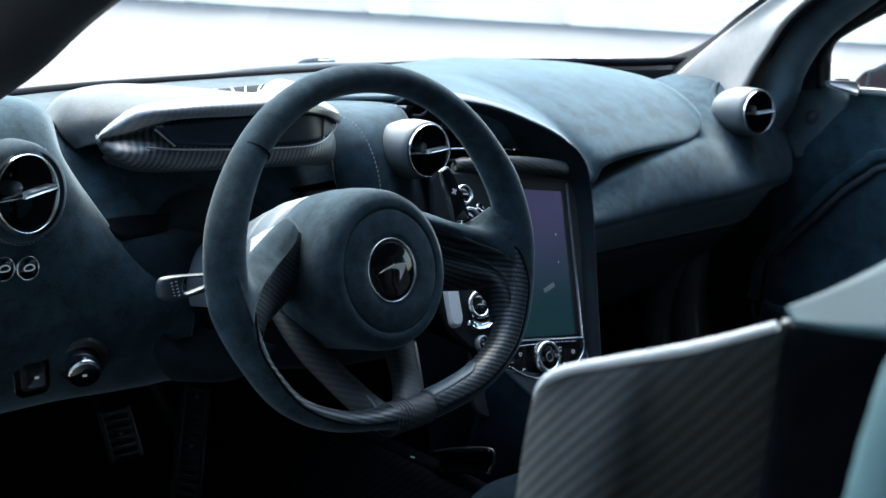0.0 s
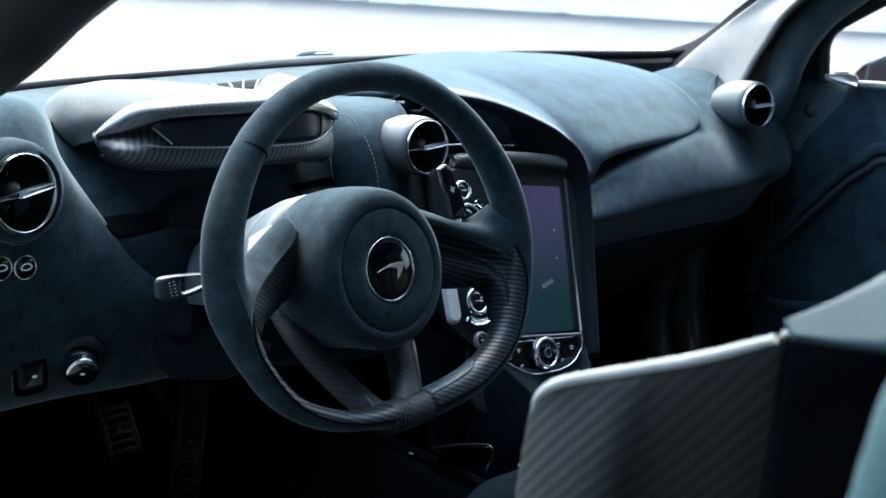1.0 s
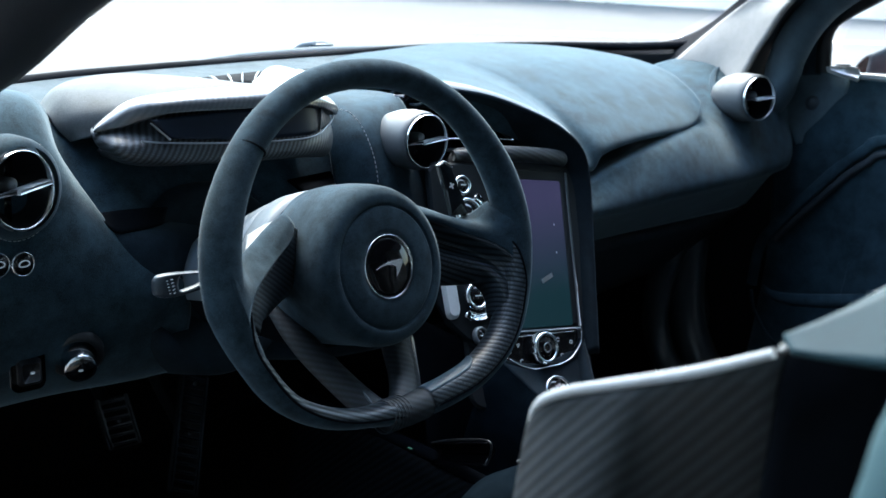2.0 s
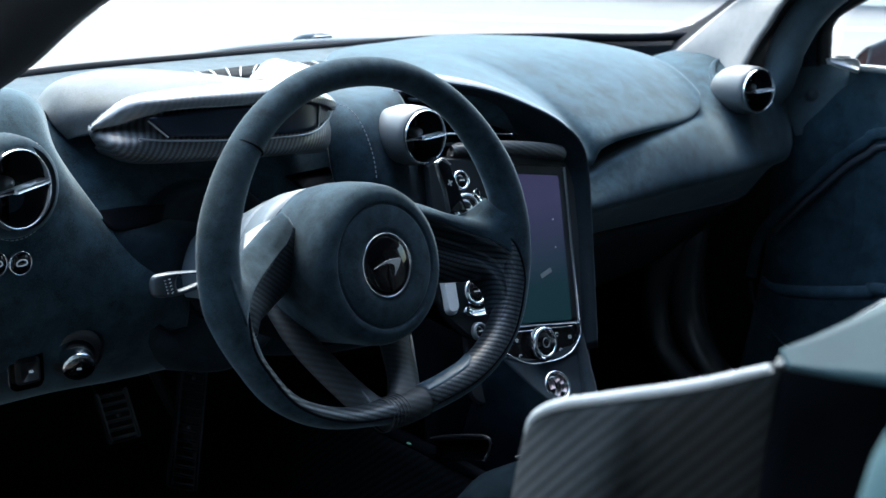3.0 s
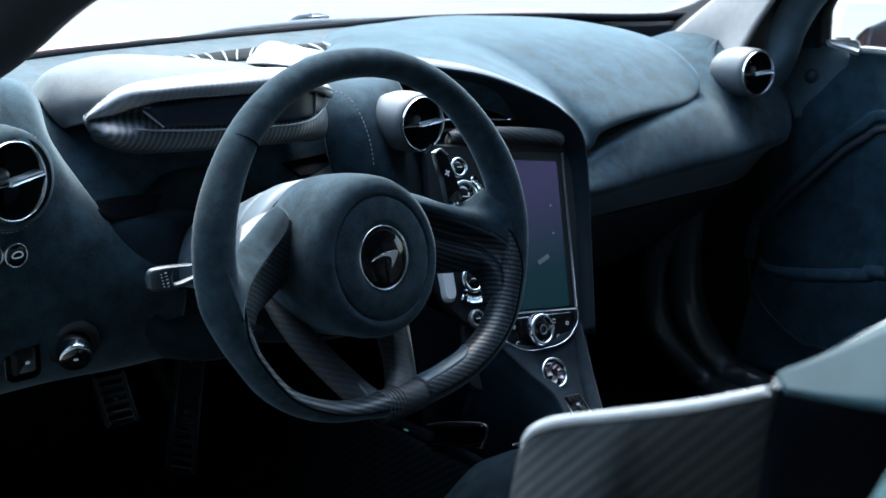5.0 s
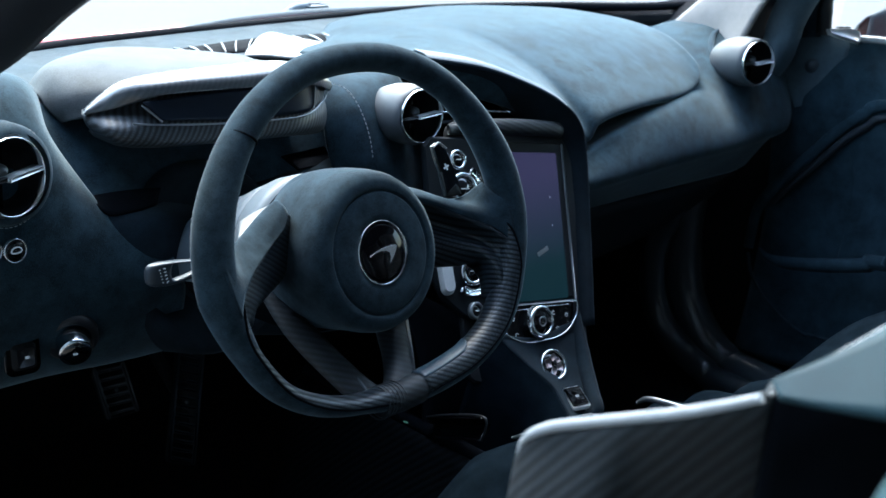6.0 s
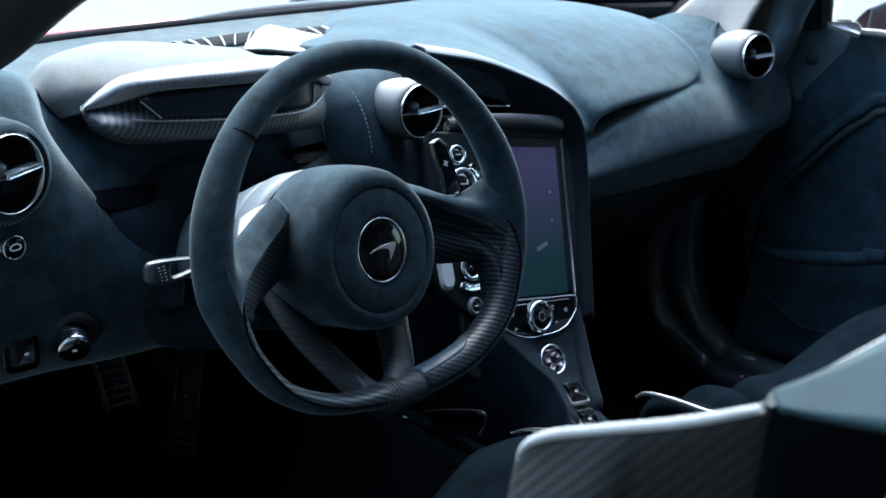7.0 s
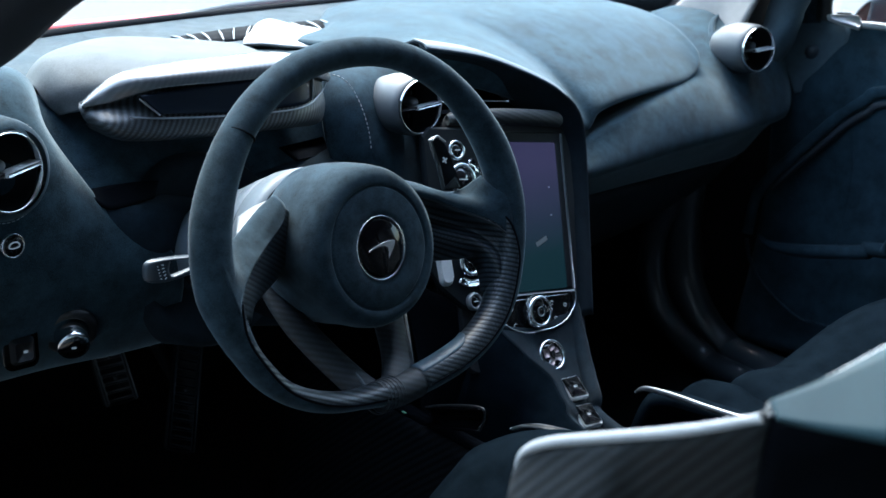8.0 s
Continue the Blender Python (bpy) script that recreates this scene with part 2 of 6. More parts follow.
# ---- shaping helpers ----
def spline(pts, n, closed=False):
    """n points on a Catmull-Rom curve through pts."""
    p = np.array(pts, float)
    k = len(p)
    if closed:
        p = np.vstack([p[-1], p, p[:2]])
        t = np.arange(n) * k / n
    else:
        p = np.vstack([2 * p[0] - p[1], p, 2 * p[-1] - p[-2]])
        t = np.linspace(0, k - 1 - 1e-9, n)
    i = t.astype(int)
    f = (t - i)[:, None]
    a, b, c, d = p[i], p[i + 1], p[i + 2], p[i + 3]
    return 0.5 * (2 * b + (c - a) * f + (2 * a - 5 * b + 4 * c - d) * f ** 2 + (3 * b - a - 3 * c + d) * f ** 3)


def mesh_of(name, verts, faces, smooth=True):
    me = bpy.data.meshes.new(name)
    me.from_pydata([tuple(v) for v in verts], [], faces)
    me.update()
    for p in me.polygons:
        p.use_smooth = smooth
    return me


def grid(rows, close_u=False, close_v=False, caps=False):
    """Vertices and faces of a net of points rows[u][v]."""
    r = np.array(rows)
    nu, nv = r.shape[:2]
    faces = []
    for u in range(nu if close_u else nu - 1):
        for v in range(nv if close_v else nv - 1):
            a, b = (u + 1) % nu, (v + 1) % nv
            faces.append((u * nv + v, a * nv + v, a * nv + b, u * nv + b))
    if caps:
        faces.append(tuple(range(nv - 1, -1, -1)))
        faces.append(tuple((nu - 1) * nv + v for v in range(nv)))
    return r.reshape(-1, 3), faces


def loft(rows, nu=40, nv=40):
    """A smooth sheet through rows of control points."""
    first = np.array([spline(r, nv) for r in rows])
    return grid(np.stack([spline(first[:, v], nu) for v in range(nv)], 1))


def tube(path, radius, n=48, seg=16, closed=False, flat=1.0, up=(0, 0, 1), caps=True):
    """A pipe along a curve; radius: a number or one per control point; flat: the ratio of its two half-widths."""
    p = spline(path, n, closed)
    rad = np.full(n, radius) if np.isscalar(radius) else np.interp(np.linspace(0, 1, n), np.linspace(0, 1, len(radius)), radius)
    tan = np.roll(p, -1, 0) - np.roll(p, 1, 0) if closed else np.gradient(p, axis=0)
    tan /= np.linalg.norm(tan, axis=1)[:, None]
    side = np.cross(tan, np.array(up, float))
    side /= np.linalg.norm(side, axis=1)[:, None]
    other = np.cross(side, tan)
    a = np.linspace(0, 2 * math.pi, seg, endpoint=False)
    rows = p[:, None] + rad[:, None, None] * (np.cos(a)[None, :, None] * side[:, None] + flat * np.sin(a)[None, :, None] * other[:, None])
    return grid(rows, closed, True, caps and not closed)


def lathe(profile, n=40, caps=False):
    """A turned body round the local z axis: rows of (radius, height)."""
    a = np.linspace(0, 2 * math.pi, n, endpoint=False)
    rows = [[(r * math.cos(t), r * math.sin(t), h) for t in a] for r, h in profile]
    return grid(rows, False, True, caps)


def slab(outline, thick, inset=0.0):
    """A flat plate in the local xy plane, its top edge chamfered by inset."""
    o = np.array(outline, float)
    k = len(o)
    c = o.mean(0)
    d = o - c
    small = c + d * (1 - inset / np.maximum(np.linalg.norm(d, axis=1), 1e-6))[:, None]
    rows = [np.c_[o, np.zeros(k)], np.c_[o, np.full(k, thick - inset)], np.c_[small, np.full(k, thick)]]
    return grid(rows, False, True, True)


def rounded(w, h, r, n=6):
    """The outline of a rounded rectangle about the origin."""
    out = []
    for cx, cy, a0 in ((w / 2 - r, h / 2 - r, 0), (-w / 2 + r, h / 2 - r, 90), (-w / 2 + r, -h / 2 + r, 180), (w / 2 - r, -h / 2 + r, 270)):
        out += [(cx + r * math.cos(radians(a0 + 90 * i / n)), cy + r * math.sin(radians(a0 + 90 * i / n))) for i in range(n + 1)]
    return out


def moved(vf, m):
    v, f = vf
    v = np.array(v)
    m = np.array(m)
    return v @ m[:3, :3].T + m[:3, 3], f


def joined(*many):
    verts, faces = [], []
    for v, f in many:
        faces += [tuple(i + len(verts) for i in q) for q in f]
        verts += [tuple(p) for p in v]
    return verts, faces


def frame_at(at, normal, up=(0, 0, 1)):
    """A pose whose z axis is normal and whose y axis is nearest to up."""
    z = Vector(normal).normalized()
    x = Vector(up).cross(z).normalized()
    y = z.cross(x)
    m = Matrix((x, y, z)).transposed().to_4x4()
    m.translation = at
    return m


def thing(name, label, category, base=(0, 0, 0), group="", kind=""):
    ob = new(name)
    ob.empty_display_size = 0.05
    ob.location = base
    return tagged(ob, label, category, group, kind)


def part(name, vf, mat, parent=None, label="", thick=0.0, smooth=True, outward=0.0):
    """One mesh, given in the world's axes, under a thing or a part."""
    ob = new(name, mesh_of(name, *vf, smooth))
    ob.data.materials.append(mat)
    if parent is not None:
        ob.parent = parent
        bpy.context.view_layer.update()
        ob.matrix_parent_inverse = parent.matrix_world.inverted()
    if thick:
        s = ob.modifiers.new("thickness", "SOLIDIFY")
        s.thickness, s.offset = thick, outward
    if label:
        ob["label"] = label
    return ob


def sharp(ob, degrees=35):
    """Flat-looking faces with crisp edges where they meet steeply."""
    ob.data.set_sharp_from_angle(angle=radians(degrees))
    return ob


def dashes(path, pitch, size, n=400):
    """A row of short stitches along a curve."""
    p = spline(path, n)
    run = np.r_[0, np.cumsum(np.linalg.norm(np.diff(p, axis=0), axis=1))]
    out = []
    for s in np.arange(pitch / 2, run[-1], pitch):
        a, b = (np.array([np.interp(q, run, p[:, k]) for k in range(3)]) for q in (s - pitch * 0.3, s + pitch * 0.3))
        out.append(tube([a, b], size, 3, 5))
    return joined(*out)


# ================= outside =================
ground = part("ground", grid([[(x, y, 0.0) for y in (-400, -40, -8, 0, 8, 40, 400)] for x in (-400, -40, -8, 0, 8, 40, 400)]), CONCRETE, smooth=False)
tagged(ground, "pale sunlit concrete ground around the parked car", "ground", kind="structure")
for name, x0, y0, x1, y1, w in (("painted_line", -4.0, 9.0, 14.0, 3.8, 0.16), ("painted_line", -6.0, 12.0, 2.5, 8.6, 0.12)):
    d = Vector((x1 - x0, y1 - y0, 0)).normalized()
    s = Vector((-d.y, d.x, 0)) * w
    q = part(name, grid([[(x0, y0, 0.004), (x0 + s.x, y0 + s.y, 0.004)], [(x1, y1, 0.004), (x1 + s.x, y1 + s.y, 0.004)]]), LINE, smooth=False)
    tagged(q, "worn white painted line on the concrete", "road marking", kind="structure")
barrier = thing("boundary_wall", "weathered warm pale boundary wall beyond the open ground", "wall", (9.3, 9.3, 0), kind="structure")
part("wall_face", moved(slab([(-40, 0), (40, 0), (40, 1.6), (-40, 1.6)], 0.3, 0.02), frame_at((9.3, 9.4, 0), (-0.42, -0.907, 0))), WALL, barrier, smooth=False)
for k in range(14):
    c = Vector((9.25, 9.3, 0)) + Vector((-0.907, 0.42, 0)) * (k * 2.6 - 20)
    part("pillar", moved(slab(rounded(0.5, 1.9, 0.03), 0.42, 0.02), frame_at((c.x, c.y, 0.95), (-0.42, -0.907, 0))), WALL, barrier, smooth=False)

# unseen walls and ceiling, added to hold back light from side and rear
garage = thing("garage_shell", "unseen grey walls and ceiling added to shade the cabin", "garage", (-3, -3, 0), kind="structure")
part("side_wall", moved(slab([(-5, 0), (1.2, 0), (1.2, 3.0), (-5, 3.0)], 0.2, 0.01), frame_at((-2.4, 0, 0), (1, 0, 0))), DARK_WALL, garage, smooth=False)
part("garage_ceiling", moved(slab([(-2.4, -5), (7, -5), (7, -0.2), (-2.4, -0.2)], 0.2, 0.01), pose(0, 0, 2.9)), DARK_WALL, garage, smooth=False)
part("rear_wall", moved(slab([(-7, 0), (7, 0), (7, 3.2), (-7, 3.2)], 0.2, 0.01), frame_at((0, -5, 0), (0, 1, 0))), DARK_WALL, garage, smooth=False)

# ================= car shell =================
WS = [(-0.86, 0.42, 0.80), (-0.62, 0.56, 0.782), (-0.385, 0.65, 0.783), (-0.183, 0.705, 0.7815), (0.170, 0.770, 0.7795), (0.45, 0.78, 0.785), (0.62, 0.66, 0.803), (0.75, 0.52, 0.82), (0.86, 0.40, 0.845)]
car = thing("car_body", "low red sports car body around the dark cabin", "car", (0, 0, 0.1))
base = np.array(WS)
drop = np.array([(0, 0, z) for z in (0, 0, 0, 0, 0, -0.02, -0.045, -0.07, -0.10)])
cowl = part("bonnet", loft([base + drop + (0, 0.02, -0.020), base + drop + (0, 0.10, -0.035), base * (1.05, 1, 1) + drop + (0, 0.35, -0.095), base * (1.05, 1, 1) + (0, 0.8, -0.24), base * (1.05, 1, 1) + (0, 1.15, -0.42)], 30, 60), RED, car, "glossy red bonnet ahead of the windscreen", 0.004)
part("wiper_cowl", tube([(-0.12, 0.760, 0.771), (0.05, 0.810, 0.773), (0.24, 0.850, 0.771), (0.42, 0.845, 0.772), (0.52, 0.82, 0.774)], (0.003, 0.009, 0.011, 0.010, 0.003), 40, 10, flat=0.8), COWL, car, "pale grey wiper cowl")
part("wiper_pivot", joined(moved(slab(rounded(0.06, 0.03, 0.008), 0.016, 0.004), pose(0.262, 0.872, 0.766, 0, 0, 6)), tube([(0.19, 0.86, 0.766), (0.215, 0.865, 0.778), (0.25, 0.87, 0.780)], 0.008, 14, 8)), SHELL, car, "grey wiper pivot block")
part("wing_crest", tube([(-0.34, 0.99, 0.708), (-0.22, 0.995, 0.713), (-0.14, 1.0, 0.7145), (-0.06, 1.0, 0.7165), (0.02, 1.0, 0.7195), (0.08, 1.0, 0.724), (0.14, 1.0, 0.727)], (0.010, 0.011, 0.0115, 0.0115, 0.0105, 0.009, 0.003), 40, 12), RED, car, "glossy red wing crest")
part("windscreen_seal", tube(base + (0, 0.006, -0.003), 0.0095, 80, 10, flat=0.8), FRIT, car, "black rubber strip at the foot of the glass")
HEAD = [(-0.60, -0.42, 1.165), (-0.4, -0.36, 1.185), (-0.15, -0.33, 1.195), (0.15, -0.33, 1.195), (0.4, -0.36, 1.185), (0.60, -0.42, 1.165)]
wb, wh = spline(WS[1:8], 30), spline(HEAD, 30)
mid = (wb + wh) / 2 + (0, 0.02, 0.05)
glass = part("windscreen", loft([wb, wb * 0.72 + wh * 0.28 + (0, 0.015, 0.04), mid, wb * 0.28 + wh * 0.72 + (0, 0.015, 0.04), wh], 20, 30), GLASS, car, "clear raked windscreen glass")
glass.visible_shadow = False
ROOF = np.array([(-0.36, -0.35, 1.19), (-0.15, -0.33, 1.195), (0.15, -0.33, 1.195), (0.4, -0.36, 1.185), (0.60, -0.42, 1.165)])
# unseen roof and rear wall, added to close and shade the cabin
part("roof", loft([ROOF + (0, 0.02, 0.005), ROOF + (0, -0.4, 0.03), ROOF + (0, -0.9, 0.0)], 14, 24), LEATHER, car, "unseen dark roof lining, added to shade the cabin", 0.03)
part("rear_bulkhead", loft([[(-0.8, -1.1, 0.15), (-0.78, -1.15, 0.7), (-0.6, -1.25, 1.17)], [(0, -1.12, 0.15), (0, -1.18, 0.7), (0, -1.25, 1.2)], [(0.8, -1.1, 0.15), (0.78, -1.15, 0.7), (0.6, -1.25, 1.17)]], 12, 12), LEATHER, car, "unseen dark trimmed rear wall, added to close the cabin", 0.03)
part("floor_pan", loft([[(-0.84, -1.15, 0.18), (-0.76, -0.3, 0.17), (-0.76, 0.45, 0.18), (-0.80, 0.85, 0.20)], [(0, -1.15, 0.18), (0, -0.3, 0.17), (0, 0.45, 0.18), (0, 0.95, 0.20)], [(0.84, -1.15, 0.18), (0.84, -0.3, 0.17), (0.84, 0.45, 0.18), (0.80, 0.85, 0.20)]], 10, 24), CARPET, car, "black carpeted floor", 0.02)
part("firewall", loft([base + (0, -0.01, -0.015), base * (1, 0.9, 0.85) + (0, 0.06, 0), base * (1, 0.6, 0.6) + (0, 0.30, 0), base * (1, 0.4, 0.18) + (0, 0.45, 0)], 20, 40), CARPET, car, "black footwell wall", 0.01)
part("driver_sill", tube([(-0.80, 0.62, 0.40), (-0.80, 0.45, 0.30), (-0.80, 0.2, 0.27), (-0.80, -0.5, 0.27), (-0.80, -1.1, 0.30)], 0.075, 40, 16, flat=0.9), CARBON_TUNNEL, car, "carbon door sill")
part("footwell_side", loft([[(-0.80, 0.85, 0.2), (-0.81, 0.85, 0.55), (-0.80, 0.85, 0.76)], [(-0.79, 0.45, 0.2), (-0.80, 0.42, 0.55), (-0.80, 0.42, 0.76)], [(-0.79, 0.30, 0.2), (-0.80, 0.28, 0.5), (-0.80, 0.28, 0.70)]], 12, 12), CARBON_TUNNEL, car, "carbon side of the footwell", 0.01)
part("driver_pillar", tube([(-0.70, 0.50, 0.775), (-0.685, 0.33, 0.845), (-0.669, 0.173, 0.923), (-0.659, 0.068, 0.990), (-0.64, -0.10, 1.08), (-0.60, -0.35, 1.18)], 0.060, 50, 18), LEATHER, car, "dark trimmed windscreen pillar")
part("pillar_trim", loft([[(0.686, 0.460, 0.773), (0.690, 0.360, 0.784), (0.665, 0.280, 0.798)], [(0.708, 0.370, 0.872), (0.689, 0.310, 0.877), (0.667, 0.250, 0.871)], [(0.689, 0.270, 0.954), (0.684, 0.230, 0.958), (0.655, 0.180, 0.967)], [(0.670, 0.000, 1.169), (0.672, -0.030, 1.170), (0.673, -0.060, 1.171)]], 40, 16), TRIM_GREY, car, "pale grey cloth-covered windscreen pillar trim", 0.008)
part("windscreen_band", loft([[(0.60, 0.640, 0.772), (0.727, 0.500, 0.770), (0.736, 0.440, 0.810), (0.752, 0.385, 0.870), (0.777, 0.300, 0.955), (0.762, 0.020, 1.177)], [(0.640, 0.645, 0.805), (0.789, 0.550, 0.818), (0.822, 0.500, 0.836), (0.800, 0.430, 0.874), (0.782, 0.340, 0.949), (0.754, 0.050, 1.176)]], 8, 40), FRIT, car, "black band along the edge of the glass", 0.003)

part("kick_panel", loft([[(0.80, 0.90, 0.20), (0.80, 0.90, 0.55), (0.82, 0.62, 0.80)], [(0.81, 0.5, 0.20), (0.81, 0.5, 0.55), (0.83, 0.45, 0.80)], [(0.82, 0.20, 0.20), (0.84, 0.20, 0.55), (0.86, 0.20, 0.80)]], 14, 14), CARPET, car, "black passenger footwell side", 0.012)
part("outer_flank", loft([[(0.95, 0.6, 0.1), (0.97, 0.55, 0.5), (0.93, 0.50, 0.66)], [(0.96, -0.3, 0.1), (1.0, -0.3, 0.5), (0.94, -0.3, 0.66)], [(0.95, -1.2, 0.1), (0.97, -1.2, 0.5), (0.94, -1.2, 0.66)]], 14, 14), RED, car, "glossy red outer flank", 0.01)

# unseen plates added so that no light leaks into the footwell
part("front_bulkhead", moved(slab([(-0.92, 0.10), (0.92, 0.10), (0.90, 0.70), (-0.90, 0.70)], 0.02, 0.002), frame_at((0, 0.97, 0), (0, -1, 0))), VOID, car, "unseen black plate ahead of the pedals, added to stop light leaks", smooth=False)
part("side_member", moved(slab([(0.1, 0.10), (0.97, 0.10), (0.97, 0.70), (0.1, 0.74)], 0.02, 0.002), frame_at((0.89, 0, 0), (1, 0, 0))), VOID, car, "unseen black side plate, added to stop light leaks", smooth=False)
part("underfloor", moved(slab([(-0.92, -1.2), (0.92, -1.2), (0.92, 0.98), (-0.92, 0.98)], 0.02, 0.002), pose(0, 0, 0.11)), VOID, car, "unseen black floor plate, added to stop light leaks", smooth=False)

# ================= passenger side door =================
door = thing("passenger_door", "closed dark suede-lined passenger door with a window", "door", (0.82, 0, 0.25))
part("door_panel", loft([[(0.80, 0.30, 0.80), (0.80, 0.27, 0.68), (0.82, 0.26, 0.5), (0.82, 0.26, 0.36), (0.80, 0.26, 0.22)], [(0.835, 0.18, 0.815), (0.80, 0.16, 0.72), (0.825, 0.13, 0.56), (0.82, 0.13, 0.40), (0.80, 0.13, 0.24)], [(0.85, 0.0, 0.82), (0.81, 0.0, 0.72), (0.83, 0.0, 0.56), (0.82, 0.0, 0.40), (0.80, 0.0, 0.24)], [(0.85, -0.9, 0.82), (0.81, -0.9, 0.72), (0.83, -0.9, 0.56), (0.82, -0.9, 0.40), (0.80, -0.9, 0.24)]], 50, 40), SUEDE_DOOR, door, "charcoal suede door card", 0.012)
part("arch_moulding", tube([(0.79, 0.265, 0.43), (0.79, 0.262, 0.4985), (0.79, 0.2427, 0.5405), (0.795, 0.2175, 0.578), (0.797, 0.1843, 0.6235), (0.80, 0.1439, 0.6752), (0.80, 0.1109, 0.7065), (0.80, 0.0791, 0.7284)] + [(0.80, -0.1, 0.76), (0.80, -0.5, 0.77)], 0.010, 60, 12, flat=0.6, up=(1, 0, 0)), SUEDE_DOOR, door, "raised arched moulding")
part("arch_seam", tube([(0.795, 0.240, 0.520), (0.797, 0.210, 0.562), (0.80, 0.176, 0.606), (0.80, 0.136, 0.657), (0.80, 0.103, 0.688), (0.80, 0.071, 0.709)] + [(0.80, -0.1, 0.74), (0.80, -0.5, 0.75)], 0.006, 60, 10, flat=0.6, up=(1, 0, 0)), LEATHER, door, "dark piping under the arch")
part("pocket_edge", tube([(0.790, 0.264, 0.420), (0.790, 0.2515, 0.386), (0.790, 0.222, 0.352), (0.790, 0.1834, 0.3275), (0.790, 0.1302, 0.309), (0.790, 0.078, 0.315)] + [(0.79, -0.3, 0.33)], 0.003, 40, 8), SUEDE_RIM, door, "fine piped edge of the door pocket")
part("armrest", tube([(0.765, 0.231, 0.4418), (0.760, 0.2083, 0.4330), (0.760, 0.168, 0.4360), (0.760, 0.0988, 0.4545), (0.760, 0.0338, 0.4760), (0.760, 0.0095, 0.486), (0.76, -0.3, 0.53), (0.76, -0.7, 0.58)], (0.003, 0.007, 0.010, 0.011, 0.011, 0.011, 0.011, 0.011), 60, 14, flat=1.1), SUEDE_DOOR, door, "padded grab ledge")
part("grab_strap", tube([(0.77, 0.03, 0.66), (0.755, -0.01, 0.60), (0.75, -0.015, 0.54), (0.755, 0.0, 0.49)], 0.018, 30, 12, flat=0.4), SUEDE_PAD, door, "slate grab handle")
tri = part("mirror_corner", loft([[(0.795, 0.272, 0.779), (0.805, 0.261, 0.805), (0.820, 0.224, 0.818), (0.835, 0.185, 0.821)], [(0.790, 0.270, 0.750), (0.797, 0.245, 0.769), (0.805, 0.204, 0.780), (0.825, 0.170, 0.802)], [(0.790, 0.249, 0.725), (0.795, 0.232, 0.732), (0.800, 0.200, 0.743), (0.810, 0.176, 0.753)], [(0.795, 0.230, 0.693), (0.797, 0.221, 0.697), (0.800, 0.211, 0.701), (0.800, 0.198, 0.709)]], 24, 16), CORNER, door, "dark corner panel with a small speaker", 0.008)
part("speaker", moved(lathe([(0.0, 0.006), (0.007, 0.006), (0.011, 0.003), (0.013, 0.0)], 20), frame_at((0.797, 0.215, 0.766), (-0.93, -0.36, 0.05))), STALK, tri, "small round tweeter")
part("lock_trim", moved(slab([(-0.026, 0.005), (0.024, 0.009), (0.031, 0.004), (0.032, -0.008), (0.027, -0.017), (0.016, -0.014), (-0.006, -0.009), (-0.024, -0.003)], 0.007, 0.003), frame_at((0.814, 0.184, 0.824), (-0.52, -0.60, 0.60))), BAR, door, "bright satin metal trim plate")
part("plate_slit", moved(slab([(-0.012, 0.003), (0.012, 0.005), (0.014, 0.002), (-0.010, 0.0005)], 0.001, 0.0003), frame_at((0.8125, 0.182, 0.8325), (-0.45, -0.45, 0.77))), VOID, door, "dark slit in the plate")
part("door_mirror", loft([[(1.02, 0.262, 0.795), (1.02, 0.250, 0.820), (1.02, 0.232, 0.835), (1.02, 0.232, 0.795)], [(1.06, 0.240, 0.790), (1.06, 0.222, 0.832), (1.06, 0.195, 0.865), (1.06, 0.190, 0.790)], [(1.14, 0.235, 0.790), (1.14, 0.190, 0.870), (1.14, 0.140, 0.910), (1.14, 0.120, 0.790)], [(1.20, 0.20, 0.800), (1.20, 0.17, 0.860), (1.20, 0.14, 0.880), (1.20, 0.13, 0.800)]], 20, 16), COWL, door, "grey outside mirror housing", 0.004)
part("quarter_trim", loft([[(0.790, 0.258, 0.806), (0.790, 0.255, 0.845), (0.790, 0.233, 0.891), (0.790, 0.181, 0.938)], [(0.815, 0.220, 0.813), (0.815, 0.225, 0.849), (0.810, 0.216, 0.883), (0.805, 0.176, 0.925)]], 6, 14), SUEDE_RIM, door, "dark quarter trim ahead of the window", 0.006)
part("window_frame", tube([(0.815, 0.215, 0.817), (0.815, 0.221, 0.859), (0.812, 0.216, 0.897), (0.808, 0.187, 0.924), (0.800, 0.126, 0.964)] + [(0.77, 0.0, 1.04), (0.68, -0.3, 1.14)], 0.011, 40, 12, flat=1.2), RUBBER, door, "black window surround")
part("pillar_gap", loft([[(0.683, 0.310, 0.773), (0.691, 0.300, 0.812), (0.693, 0.270, 0.873), (0.689, 0.200, 0.966), (0.701, -0.050, 1.173)], [(0.901, 0.310, 0.763), (0.868, 0.300, 0.807), (0.850, 0.270, 0.871), (0.880, 0.200, 0.970), (0.982, -0.050, 1.201)]], 8, 30), LEATHER, door, "dark gap beside the pillar", 0.004)
part("pillar_seal", tube([(0.762, 0.345, 0.69), (0.748, 0.290, 0.735), (0.742, 0.256, 0.785), (0.746, 0.247, 0.847), (0.755, 0.223, 0.910), (0.770, 0.169, 0.973), (0.760, -0.082, 1.180)], (0.030, 0.031, 0.033, 0.035, 0.036, 0.036, 0.034), 60, 16, flat=0.85), WRAP, door, "thick wrapped door seal with blue skylight painted in")
part("belt_rail", tube([(0.835, 0.19, 0.815), (0.85, 0.0, 0.822), (0.85, -0.9, 0.822)], 0.008, 20, 10), SATIN, door, "bright line along the window sill")
